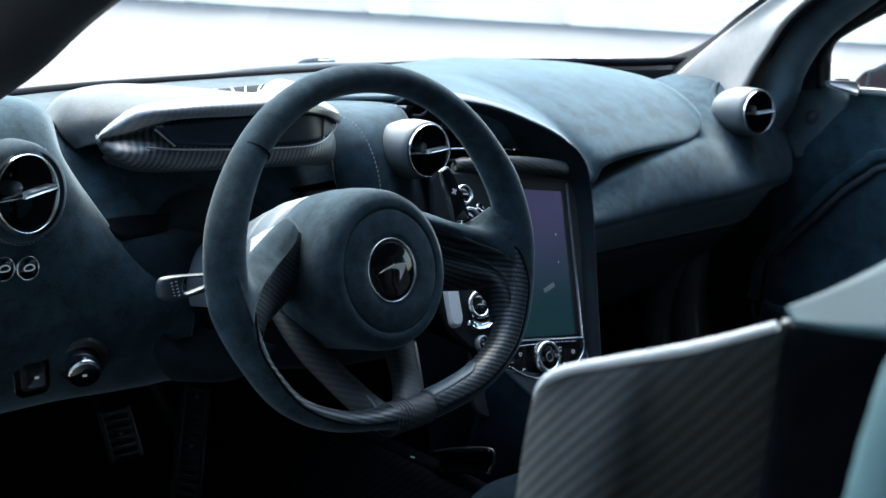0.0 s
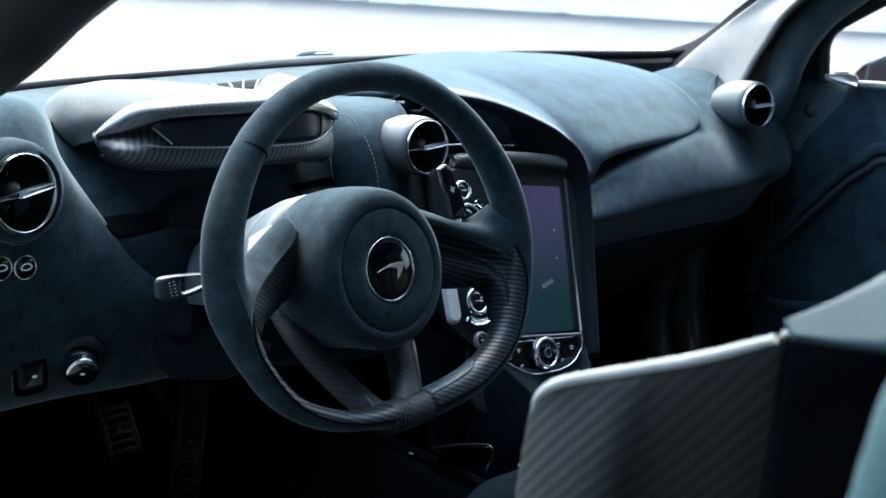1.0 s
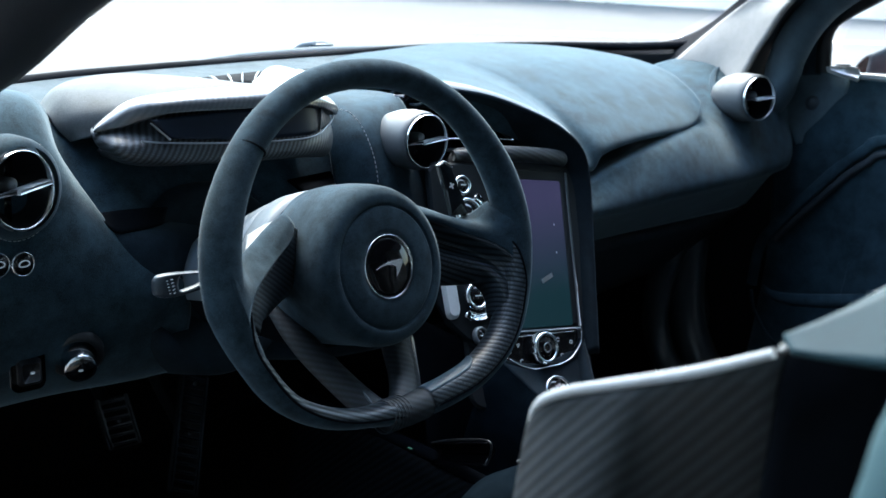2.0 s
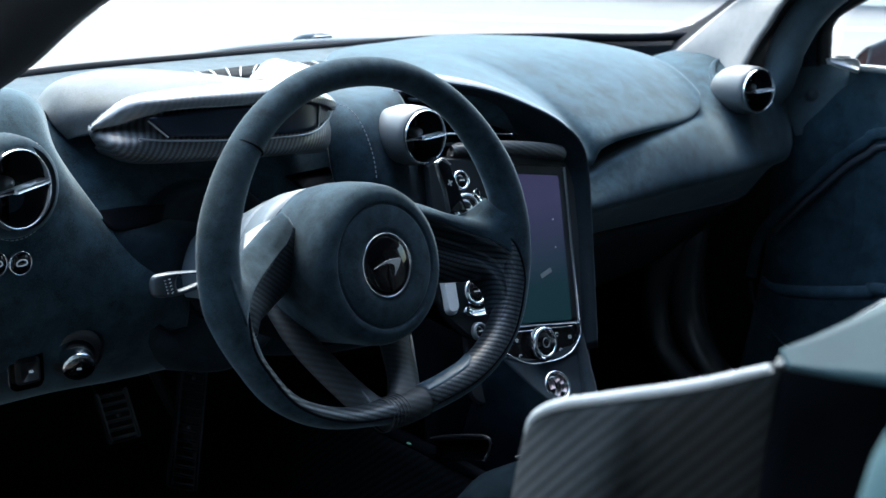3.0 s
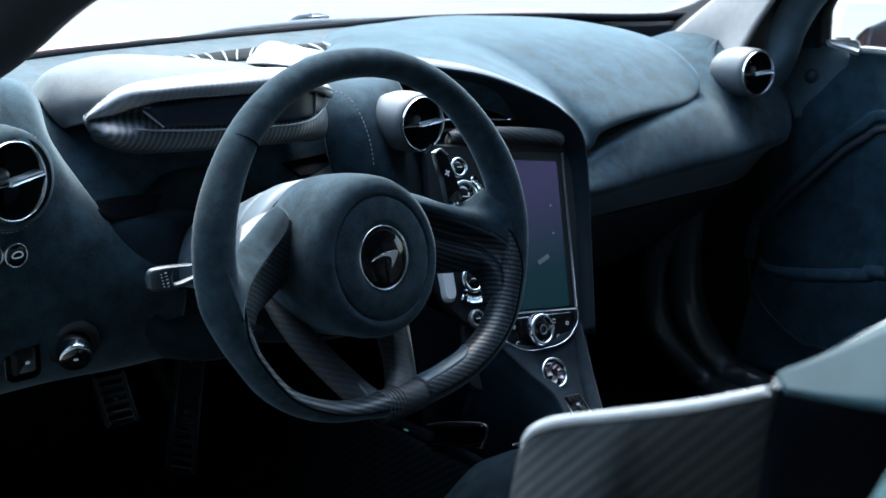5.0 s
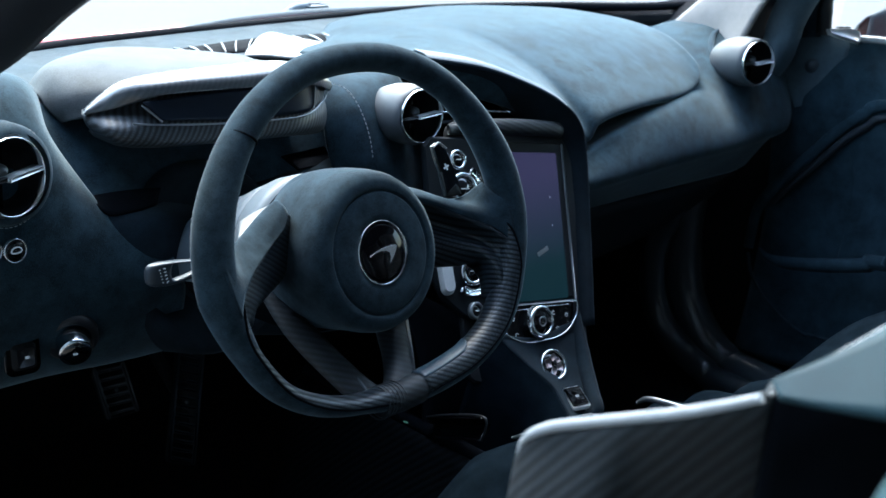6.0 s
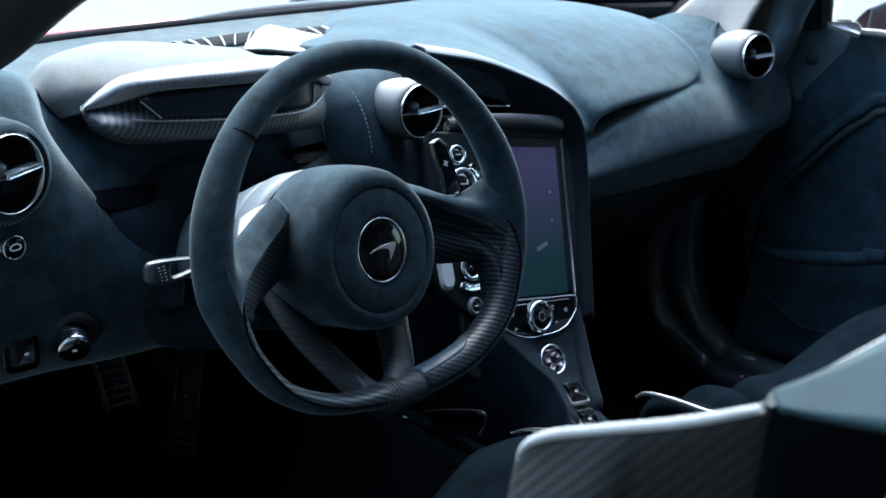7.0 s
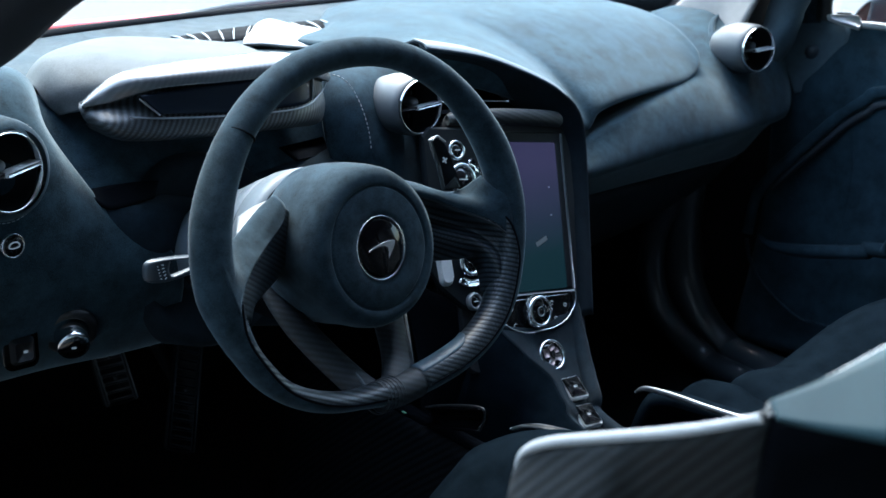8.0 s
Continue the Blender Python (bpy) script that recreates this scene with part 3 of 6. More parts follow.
side = part("side_glass", loft([[(0.835, 0.20, 0.82), (0.86, 0.0, 0.82), (0.86, -0.9, 0.82)], [(0.83, 0.19, 0.90), (0.83, 0.0, 0.95), (0.82, -0.9, 0.98)], [(0.77, 0.1, 1.0), (0.74, 0.0, 1.06), (0.68, -0.9, 1.16)]], 12, 12), GLASS, door, "clear side window")
side.visible_shadow = False
strip = part("door_seal", tube([(0.685, 0.345, 0.62), (0.685, 0.372, 0.477), (0.685, 0.389, 0.414), (0.685, 0.384, 0.340), (0.685, 0.357, 0.283), (0.685, 0.309, 0.2455), (0.685, 0.253, 0.2211), (0.685, 0.195, 0.210), (0.685, -0.2, 0.205), (0.685, -0.9, 0.21)], 0.024, 80, 18, up=(1, 0, 0)), SEAL, car, "shiny black rubber door-opening seal")
part("seal_lip", tube([(0.745, 0.375, 0.58), (0.745, 0.376, 0.4785), (0.745, 0.369, 0.394), (0.745, 0.353, 0.333), (0.745, 0.325, 0.287), (0.745, 0.292, 0.2516), (0.745, 0.252, 0.2266), (0.745, 0.192, 0.2146), (0.745, -0.3, 0.21)], 0.034, 60, 14, up=(1, 0, 0)), SEAL, car, "glossy inner lip of the door opening")
part("inner_sill", loft([[(0.70, 0.45, 0.60), (0.72, 0.40, 0.36), (0.72, 0.25, 0.20), (0.72, -0.9, 0.20)], [(0.80, 0.40, 0.60), (0.80, 0.35, 0.36), (0.80, 0.22, 0.22), (0.80, -0.9, 0.22)]], 6, 40), PLASTIC, car, "gloss dark sill behind the seal", 0.01)

# ================= dashboard =================
dash = thing("dashboard", "slate suede dashboard with a padded passenger roll", "dashboard", (0, 0.4, 0.55))
low = np.array([(0, 0, z) for z in (0, 0, 0, 0, 0, -0.004, -0.022, -0.045)])
part("deck", loft([base[:8] + low + (0, 0.0, -0.004), base[:8] * (1, 0.86, 1) + low + (0, 0, -0.003), np.array([(x, 0.42, 0.785) for x in (-0.84, -0.6, -0.4, -0.2, 0.2, 0.45, 0.62, 0.74)]), np.array([(x, 0.33, 0.778 if x < 0 else 0.70) for x in (-0.84, -0.6, -0.4, -0.2, 0.2, 0.45, 0.62, 0.74)])], 30, 60), DECK, dash, "slate suede dash top, painted paler for the light on it", 0.004)
PAD_INNER = [
    [(-0.08, 0.53, 0.780), (-0.08, 0.50, 0.788), (-0.08, 0.42, 0.799), (-0.06, 0.31, 0.818), (-0.058, 0.262, 0.820), (-0.05, 0.27, 0.79)],
    [(0.03, 0.565, 0.782), (0.02, 0.53, 0.796), (0.02, 0.42, 0.814), (0.023, 0.27, 0.815), (0.03, 0.218, 0.800), (0.03, 0.235, 0.77)],
    [(0.09, 0.64, 0.782), (0.09, 0.56, 0.807), (0.088, 0.42, 0.820), (0.090, 0.274, 0.803), (0.100, 0.208, 0.768), (0.11, 0.24, 0.74)],
    [(0.15, 0.70, 0.780), (0.15, 0.58, 0.811), (0.15, 0.42, 0.818), (0.155, 0.28, 0.784), (0.168, 0.204, 0.722), (0.19, 0.250, 0.705)],
    [(0.18, 0.72, 0.780), (0.18, 0.58, 0.812), (0.18, 0.42, 0.819), (0.185, 0.29, 0.788), (0.198, 0.207, 0.740), (0.21, 0.250, 0.722)],
    [(0.25, 0.75, 0.781), (0.25, 0.59, 0.815), (0.25, 0.42, 0.821), (0.25, 0.295, 0.792), (0.258, 0.215, 0.7463), (0.262, 0.255, 0.734)],
    [(0.34, 0.76, 0.782), (0.34, 0.60, 0.818), (0.34, 0.42, 0.823), (0.34, 0.305, 0.795), (0.344, 0.228, 0.7470), (0.345, 0.265, 0.738)]]
PAD_OUTER = [
    [(0.46, 0.72, 0.790), (0.45, 0.57, 0.818), (0.445, 0.42, 0.820), (0.438, 0.315, 0.794), (0.4348, 0.240, 0.7459), (0.435, 0.275, 0.738)],
    [(0.55, 0.66, 0.797), (0.53, 0.54, 0.816), (0.515, 0.42, 0.816), (0.500, 0.325, 0.794), (0.4850, 0.250, 0.7500), (0.482, 0.280, 0.742)],
    [(0.60, 0.62, 0.800), (0.575, 0.50, 0.812), (0.555, 0.41, 0.811), (0.535, 0.330, 0.794), (0.5130, 0.259, 0.7590), (0.505, 0.285, 0.748)],
    [(0.64, 0.58, 0.800), (0.605, 0.48, 0.806), (0.582, 0.40, 0.806), (0.560, 0.335, 0.796), (0.5330, 0.272, 0.7700), (0.520, 0.290, 0.756)],
    [(0.66, 0.56, 0.790), (0.62, 0.47, 0.792), (0.592, 0.39, 0.793), (0.566, 0.332, 0.785), (0.5400, 0.276, 0.7600), (0.525, 0.292, 0.752)]]
part("passenger_pad", loft(PAD_INNER + PAD_OUTER, 90, 70), SUEDE_PAD, dash, "padded slate suede passenger pad", 0.006)
ROLL_INNER = [
    [(0.12, 0.36, 0.640), (0.13, 0.255, 0.660), (0.135, 0.200, 0.684), (0.135, 0.184, 0.684), (0.138, 0.170, 0.668), (0.145, 0.195, 0.645), (0.15, 0.30, 0.57)],
    [(0.21, 0.36, 0.660), (0.205, 0.260, 0.680), (0.200, 0.206, 0.7060), (0.210, 0.194, 0.7020), (0.214, 0.175, 0.668), (0.22, 0.200, 0.645), (0.23, 0.30, 0.57)],
    [(0.35, 0.38, 0.690), (0.345, 0.280, 0.705), (0.340, 0.228, 0.7275), (0.355, 0.208, 0.7200), (0.366, 0.186, 0.672), (0.37, 0.208, 0.646), (0.37, 0.30, 0.57)],
    [(0.48, 0.42, 0.725), (0.475, 0.305, 0.728), (0.474, 0.250, 0.7420), (0.490, 0.225, 0.7240), (0.500, 0.193, 0.672), (0.505, 0.216, 0.644), (0.50, 0.30, 0.57)],
    [(0.56, 0.42, 0.772), (0.555, 0.330, 0.768), (0.555, 0.272, 0.7500), (0.565, 0.234, 0.7200), (0.570, 0.200, 0.671), (0.575, 0.222, 0.642), (0.57, 0.30, 0.57)]]
ROLL_OUTER = [
    [(0.63, 0.44, 0.795), (0.63, 0.345, 0.793), (0.63, 0.268, 0.762), (0.635, 0.234, 0.720), (0.645, 0.210, 0.669), (0.65, 0.234, 0.640), (0.65, 0.30, 0.57)],
    [(0.72, 0.42, 0.812), (0.72, 0.335, 0.812), (0.73, 0.266, 0.772), (0.735, 0.236, 0.720), (0.740, 0.216, 0.668), (0.74, 0.245, 0.640), (0.74, 0.30, 0.57)],
    [(0.78, 0.40, 0.800), (0.785, 0.325, 0.790), (0.795, 0.266, 0.752), (0.80, 0.248, 0.712), (0.80, 0.240, 0.668), (0.80, 0.265, 0.642), (0.80, 0.31, 0.57)]]
part("passenger_roll", loft(ROLL_INNER + ROLL_OUTER, 70, 60), SUEDE_PAD, dash, "slate suede lower roll and dash end", 0.006)
part("glovebox", loft([[(0.13, 0.31, 0.575), (0.14, 0.36, 0.45), (0.14, 0.55, 0.36)], [(0.45, 0.29, 0.57), (0.45, 0.36, 0.45), (0.45, 0.55, 0.36)], [(0.78, 0.31, 0.565), (0.76, 0.40, 0.45), (0.74, 0.55, 0.36)]], 10, 12), LEATHER, dash, "dark underside below the roll", 0.01)
part("driver_wing", loft([
    [(-0.82, 0.46, 0.795), (-0.82, 0.33, 0.832), (-0.82, 0.245, 0.800), (-0.82, 0.205, 0.720), (-0.82, 0.210, 0.640), (-0.82, 0.252, 0.566), (-0.82, 0.32, 0.551)],
    [(-0.66, 0.46, 0.795), (-0.66, 0.33, 0.836), (-0.66, 0.250, 0.802), (-0.66, 0.212, 0.720), (-0.66, 0.214, 0.640), (-0.66, 0.254, 0.566), (-0.66, 0.32, 0.553)],
    [(-0.58, 0.46, 0.795), (-0.57, 0.32, 0.836), (-0.572, 0.252, 0.802), (-0.565, 0.217, 0.722), (-0.56, 0.218, 0.640), (-0.56, 0.254, 0.566), (-0.56, 0.32, 0.554)]] + [
    [(-0.52, 0.46, 0.795), (-0.532, 0.330, 0.822), (-0.542, 0.272, 0.787), (-0.518, 0.238, 0.728), (-0.490, 0.214, 0.655), (-0.49, 0.250, 0.564), (-0.49, 0.32, 0.548)],
    [(-0.50, 0.46, 0.785), (-0.515, 0.36, 0.800), (-0.528, 0.31, 0.778), (-0.503, 0.262, 0.724), (-0.435, 0.220, 0.655), (-0.43, 0.252, 0.561), (-0.43, 0.32, 0.546)]], 50, 50), SUEDE_PAD, dash, "charcoal suede outer dash wing", 0.006)
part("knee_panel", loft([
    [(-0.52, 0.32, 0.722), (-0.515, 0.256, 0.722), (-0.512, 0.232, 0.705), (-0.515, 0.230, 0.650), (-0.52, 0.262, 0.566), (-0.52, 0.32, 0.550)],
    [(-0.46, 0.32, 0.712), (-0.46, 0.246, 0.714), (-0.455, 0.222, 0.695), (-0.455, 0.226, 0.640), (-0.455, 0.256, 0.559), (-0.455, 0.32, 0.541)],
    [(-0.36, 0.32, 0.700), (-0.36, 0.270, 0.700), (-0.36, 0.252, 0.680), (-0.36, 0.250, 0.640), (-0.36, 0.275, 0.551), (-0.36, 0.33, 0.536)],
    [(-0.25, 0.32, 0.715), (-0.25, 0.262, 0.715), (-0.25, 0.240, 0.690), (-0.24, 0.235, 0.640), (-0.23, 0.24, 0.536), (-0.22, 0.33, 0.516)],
    [(-0.15, 0.32, 0.74), (-0.15, 0.255, 0.735), (-0.15, 0.230, 0.700), (-0.14, 0.215, 0.640), (-0.13, 0.22, 0.536), (-0.12, 0.33, 0.516)]], 50, 40), SUEDE_LOW, dash, "charcoal suede knee panel with shade painted in", 0.006)
part("cavity_lining", loft([[(-0.535, 0.335, 0.80), (-0.53, 0.305, 0.775), (-0.515, 0.262, 0.722)], [(-0.46, 0.335, 0.80), (-0.46, 0.305, 0.772), (-0.46, 0.254, 0.712)], [(-0.36, 0.335, 0.80), (-0.36, 0.31, 0.770), (-0.36, 0.275, 0.70)], [(-0.25, 0.335, 0.80), (-0.25, 0.305, 0.770), (-0.25, 0.268, 0.712)], [(-0.17, 0.335, 0.80), (-0.17, 0.30, 0.775), (-0.17, 0.262, 0.73)]], 24, 16), SUEDE, dash, "shaded suede recess under the cluster", 0.005)
part("cluster_hood", loft([
    [(-0.500, 0.39, 0.785), (-0.507, 0.365, 0.798), (-0.512, 0.342, 0.806), (-0.512, 0.324, 0.798), (-0.505, 0.310, 0.788)],
    [(-0.482, 0.43, 0.785), (-0.486, 0.385, 0.820), (-0.493, 0.340, 0.828), (-0.501, 0.305, 0.815), (-0.498, 0.290, 0.795)],
    [(-0.43, 0.49, 0.785), (-0.43, 0.425, 0.823), (-0.445, 0.345, 0.8345), (-0.462, 0.282, 0.825), (-0.46, 0.268, 0.806)],
    [(-0.34, 0.53, 0.785), (-0.345, 0.485, 0.8140), (-0.37, 0.365, 0.8295), (-0.385, 0.265, 0.8360), (-0.38, 0.255, 0.810)],
    [(-0.26, 0.53, 0.783), (-0.255, 0.490, 0.8045), (-0.275, 0.365, 0.8215), (-0.300, 0.265, 0.8335), (-0.29, 0.255, 0.810)],
    [(-0.19, 0.52, 0.781), (-0.1870, 0.480, 0.7975), (-0.212, 0.390, 0.8060), (-0.250, 0.300, 0.8200), (-0.255, 0.275, 0.800)]], 60, 50), HOOD, dash, "soft slate hood over the cluster, its glare painted pale", 0.005)
part("vent_cheek", loft([
    [(-0.215, 0.36, 0.812), (-0.215, 0.305, 0.810), (-0.224, 0.270, 0.775), (-0.222, 0.258, 0.735), (-0.21, 0.245, 0.690), (-0.20, 0.235, 0.64)],
    [(-0.185, 0.40, 0.800), (-0.182, 0.32, 0.808), (-0.19, 0.262, 0.788), (-0.19, 0.236, 0.740), (-0.18, 0.226, 0.690), (-0.17, 0.218, 0.64)],
    [(-0.145, 0.42, 0.795), (-0.14, 0.34, 0.805), (-0.148, 0.275, 0.800), (-0.155, 0.240, 0.745), (-0.15, 0.222, 0.690), (-0.14, 0.21, 0.64)],
    [(-0.08, 0.42, 0.795), (-0.08, 0.34, 0.805), (-0.085, 0.30, 0.800), (-0.075, 0.275, 0.745), (-0.065, 0.255, 0.69), (-0.06, 0.24, 0.64)]], 40, 40), SUEDE, dash, "charcoal suede cheek beside the vent", 0.006)
part("stitching", dashes([(-0.2165, 0.270, 0.8101), (-0.2015, 0.2605, 0.8045), (-0.1900, 0.2535, 0.7905), (-0.1855, 0.2425, 0.7717), (-0.1835, 0.2335, 0.7515), (-0.1838, 0.2265, 0.7310)], 0.0052, 0.00055), STITCH, dash, "pale double-stitched seam")
# both slots are closed black sheets; the shade inside them is painted
part("lower_slot", loft([[(-0.5134, 0.2500, 0.7325), (-0.5031, 0.2520, 0.7321), (-0.4833, 0.2540, 0.7314), (-0.4592, 0.2540, 0.7302), (-0.4369, 0.2520, 0.7287)], [(-0.5158, 0.2400, 0.7312), (-0.5096, 0.2350, 0.7230), (-0.5005, 0.2320, 0.7176), (-0.4781, 0.2330, 0.7170), (-0.4494, 0.2400, 0.7168)]], 6, 24), VOID, dash, "black sheet painting in the shade inside a slot", 0.002)
part("lower_slot", moved(slab([(-0.045, 0.008), (0.035, 0.013), (0.042, 0.004), (0.030, -0.008), (-0.03, -0.010)], 0.004, 0.001), frame_at((-0.228, 0.271, 0.726), (0.0, -0.79, 0.61))), VOID, dash, "black sheet painting in the shade inside a slot")
# dark strip with pale fins
STRIP_FAR = [(-0.2103, 0.5917, 0.7830), (-0.1274, 0.6126, 0.7830), (-0.0450, 0.6300, 0.7830), (0.0197, 0.6304, 0.7830), (0.1072, 0.6340, 0.7830), (0.1976, 0.6489, 0.7830)]
STRIP_NEAR = [(-0.2198, 0.5696, 0.7830), (-0.1592, 0.5548, 0.7830), (-0.0886, 0.5598, 0.7830), (-0.0166, 0.5665, 0.7830), (0.0706, 0.5790, 0.7830), (0.1706, 0.6142, 0.7830)]
demist = part("demister_outlet", loft([[a, b] for a, b in zip(STRIP_FAR, STRIP_NEAR)], 24, 4), FRIT, dash, "black demister slot", 0.003)
edge_far, edge_near = spline(STRIP_FAR, 101), spline(STRIP_NEAR, 101)
for k in range(15):
    u = 0.05 + 0.90 * k / 14
    a, b = edge_far[int(100 * u)], edge_near[int(100 * u)]
    lean = 0.011 * math.cos(math.pi * (2 * u if u < 0.45 else 0.0)) * (-1 if u < 0.45 else -0.9)
    part("fin", tube([tuple(b + (-lean, 0, 0.002)), tuple(0.58 * b + 0.42 * a + (-0.2 * lean, 0, 0.0035)), tuple(0.22 * b + 0.78 * a + (0.8 * lean, 0, 0.0040))], (0.0007, 0.0013, 0.0008), 10, 6, flat=2.0), SATIN, demist)
# projector housing on the deck
hump = thing("dash_sensor_housing", "pale satin raised housing standing on the dash top", "housing", (-0.10, 0.5, 0.79))
part("housing_body", loft([
    [(-0.1560, 0.5000, 0.7913), (-0.1159, 0.5500, 0.7856), (-0.0758, 0.6000, 0.7759), (-0.0658, 0.6300, 0.7639), (-0.0608, 0.6500, 0.7700)],
    [(-0.1462, 0.4900, 0.7926), (-0.0946, 0.5550, 0.7914), (-0.0431, 0.6200, 0.7863), (-0.0331, 0.6500, 0.7743), (-0.0281, 0.6700, 0.7700)],
    [(-0.1276, 0.4800, 0.7925), (-0.0703, 0.5550, 0.7932), (-0.0131, 0.6300, 0.7898), (-0.0031, 0.6600, 0.7778), (0.0019, 0.6800, 0.7700)],
    [(-0.1077, 0.4600, 0.7922), (-0.0497, 0.5350, 0.7910), (0.0083, 0.6100, 0.7858), (0.0183, 0.6400, 0.7738), (0.0233, 0.6600, 0.7700)],
    [(-0.0792, 0.4500, 0.7892), (-0.0213, 0.5100, 0.7880), (0.0367, 0.5700, 0.7828), (0.0467, 0.6000, 0.7708), (0.0517, 0.6200, 0.7700)],
    [(-0.0500, 0.4400, 0.7861), (-0.0154, 0.4800, 0.7874), (0.0193, 0.5200, 0.7848), (0.0293, 0.5500, 0.7728), (0.0343, 0.5700, 0.7700)]], 40, 24), SILVER_PAINT, hump, "", 0.003)
# black strip that paints in the wedge of shadow below the housing
part("housing_face", loft([
    [(-0.1560, 0.5040, 0.7908), (-0.1540, 0.5200, 0.7713)],
    [(-0.1462, 0.4940, 0.7921), (-0.1442, 0.5100, 0.7726)],
    [(-0.1276, 0.4840, 0.7920), (-0.1256, 0.5000, 0.7725)],
    [(-0.1077, 0.4640, 0.7917), (-0.1057, 0.4800, 0.7722)],
    [(-0.0792, 0.4540, 0.7887), (-0.0772, 0.4700, 0.7692)],
    [(-0.0500, 0.4440, 0.7856), (-0.0480, 0.4600, 0.7661)]], 20, 4), PLASTIC, hump, "black strip painting in the shadow under the front lip", 0.003)

# ================= instrument cluster =================
pod = thing("instrument_cluster", "carbon-fibre instrument pod with a dark slim display", "instrument cluster", (-0.38, 0.25, 0.78))
part("pod_shell", loft([
    [(-0.505, 0.275, 0.806), (-0.509, 0.268, 0.805), (-0.511, 0.264, 0.803), (-0.507, 0.262, 0.796), (-0.499, 0.264, 0.788), (-0.49, 0.29, 0.783)],
    [(-0.455, 0.280, 0.824), (-0.474, 0.250, 0.828), (-0.481, 0.248, 0.811), (-0.493, 0.231, 0.796), (-0.482, 0.236, 0.780), (-0.47, 0.30, 0.772)],
    [(-0.405, 0.270, 0.834), (-0.415, 0.242, 0.838), (-0.418, 0.236, 0.826), (-0.425, 0.212, 0.794), (-0.415, 0.222, 0.778), (-0.41, 0.30, 0.770)]] + [
    [(-0.310, 0.270, 0.832), (-0.308, 0.242, 0.838), (-0.308, 0.232, 0.826), (-0.308, 0.206, 0.792), (-0.31, 0.218, 0.775), (-0.31, 0.30, 0.768)],
    [(-0.255, 0.280, 0.826), (-0.248, 0.262, 0.824), (-0.246, 0.252, 0.812), (-0.248, 0.236, 0.786), (-0.25, 0.246, 0.766), (-0.26, 0.30, 0.762)],
    [(-0.235, 0.305, 0.810), (-0.232, 0.295, 0.808), (-0.232, 0.285, 0.802), (-0.235, 0.278, 0.785), (-0.24, 0.282, 0.772), (-0.25, 0.31, 0.770)]], 60, 50), CARBON_POD, pod, "woven carbon-fibre shell", 0.003)
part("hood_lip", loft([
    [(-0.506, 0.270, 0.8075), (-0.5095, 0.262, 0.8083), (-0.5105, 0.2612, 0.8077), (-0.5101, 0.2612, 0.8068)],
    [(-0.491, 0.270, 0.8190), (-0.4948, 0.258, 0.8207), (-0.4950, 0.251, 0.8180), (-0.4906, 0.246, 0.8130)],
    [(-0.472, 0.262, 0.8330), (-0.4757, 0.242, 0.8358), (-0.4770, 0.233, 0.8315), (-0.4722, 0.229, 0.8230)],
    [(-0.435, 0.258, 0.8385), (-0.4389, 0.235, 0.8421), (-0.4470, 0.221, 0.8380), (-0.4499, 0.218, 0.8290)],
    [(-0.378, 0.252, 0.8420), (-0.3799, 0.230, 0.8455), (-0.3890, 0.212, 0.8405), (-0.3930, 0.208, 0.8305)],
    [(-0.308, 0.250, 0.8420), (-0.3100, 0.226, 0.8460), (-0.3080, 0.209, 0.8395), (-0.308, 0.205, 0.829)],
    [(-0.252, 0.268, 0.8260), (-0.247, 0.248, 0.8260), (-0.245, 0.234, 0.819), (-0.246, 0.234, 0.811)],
    [(-0.234, 0.295, 0.8110), (-0.231, 0.286, 0.8120), (-0.229, 0.280, 0.807), (-0.230, 0.280, 0.802)]], 60, 16), BROW, pod, "satin carbon upper brow, part of its glare painted in", 0.003)
part("display", loft([[(-0.473, 0.226, 0.822), (-0.4585, 0.219, 0.805)], [(-0.39, 0.213, 0.829), (-0.39, 0.208, 0.801)], [(-0.31, 0.211, 0.829), (-0.31, 0.204, 0.800)], [(-0.280, 0.221, 0.824), (-0.283, 0.215, 0.802)]], 40, 8), SCREEN_DARK, pod, "dark glass display strip", 0.002)
part("display_end", loft([[(-0.281, 0.219, 0.826), (-0.284, 0.214, 0.801)], [(-0.262, 0.232, 0.820), (-0.262, 0.228, 0.800)], [(-0.242, 0.250, 0.814), (-0.244, 0.246, 0.798)]], 14, 8), CARBON_POD, pod, "woven carbon cheek beside the display", 0.003)
part("display_trim", tube([(-0.279, 0.2185, 0.823), (-0.284, 0.2125, 0.8015)], 0.0009, 8, 8), SATIN, pod)
part("display_trim", tube([(-0.483, 0.226, 0.803), (-0.452, 0.216, 0.801), (-0.39, 0.204, 0.799), (-0.31, 0.200, 0.798), (-0.266, 0.221, 0.804), (-0.252, 0.230, 0.812)], 0.0009, 50, 8), SATIN, pod, "fine bright trim line")
part("display_trim", tube([(-0.475, 0.224, 0.8195), (-0.4585, 0.216, 0.8045)], 0.0009, 8, 8), SATIN, pod)


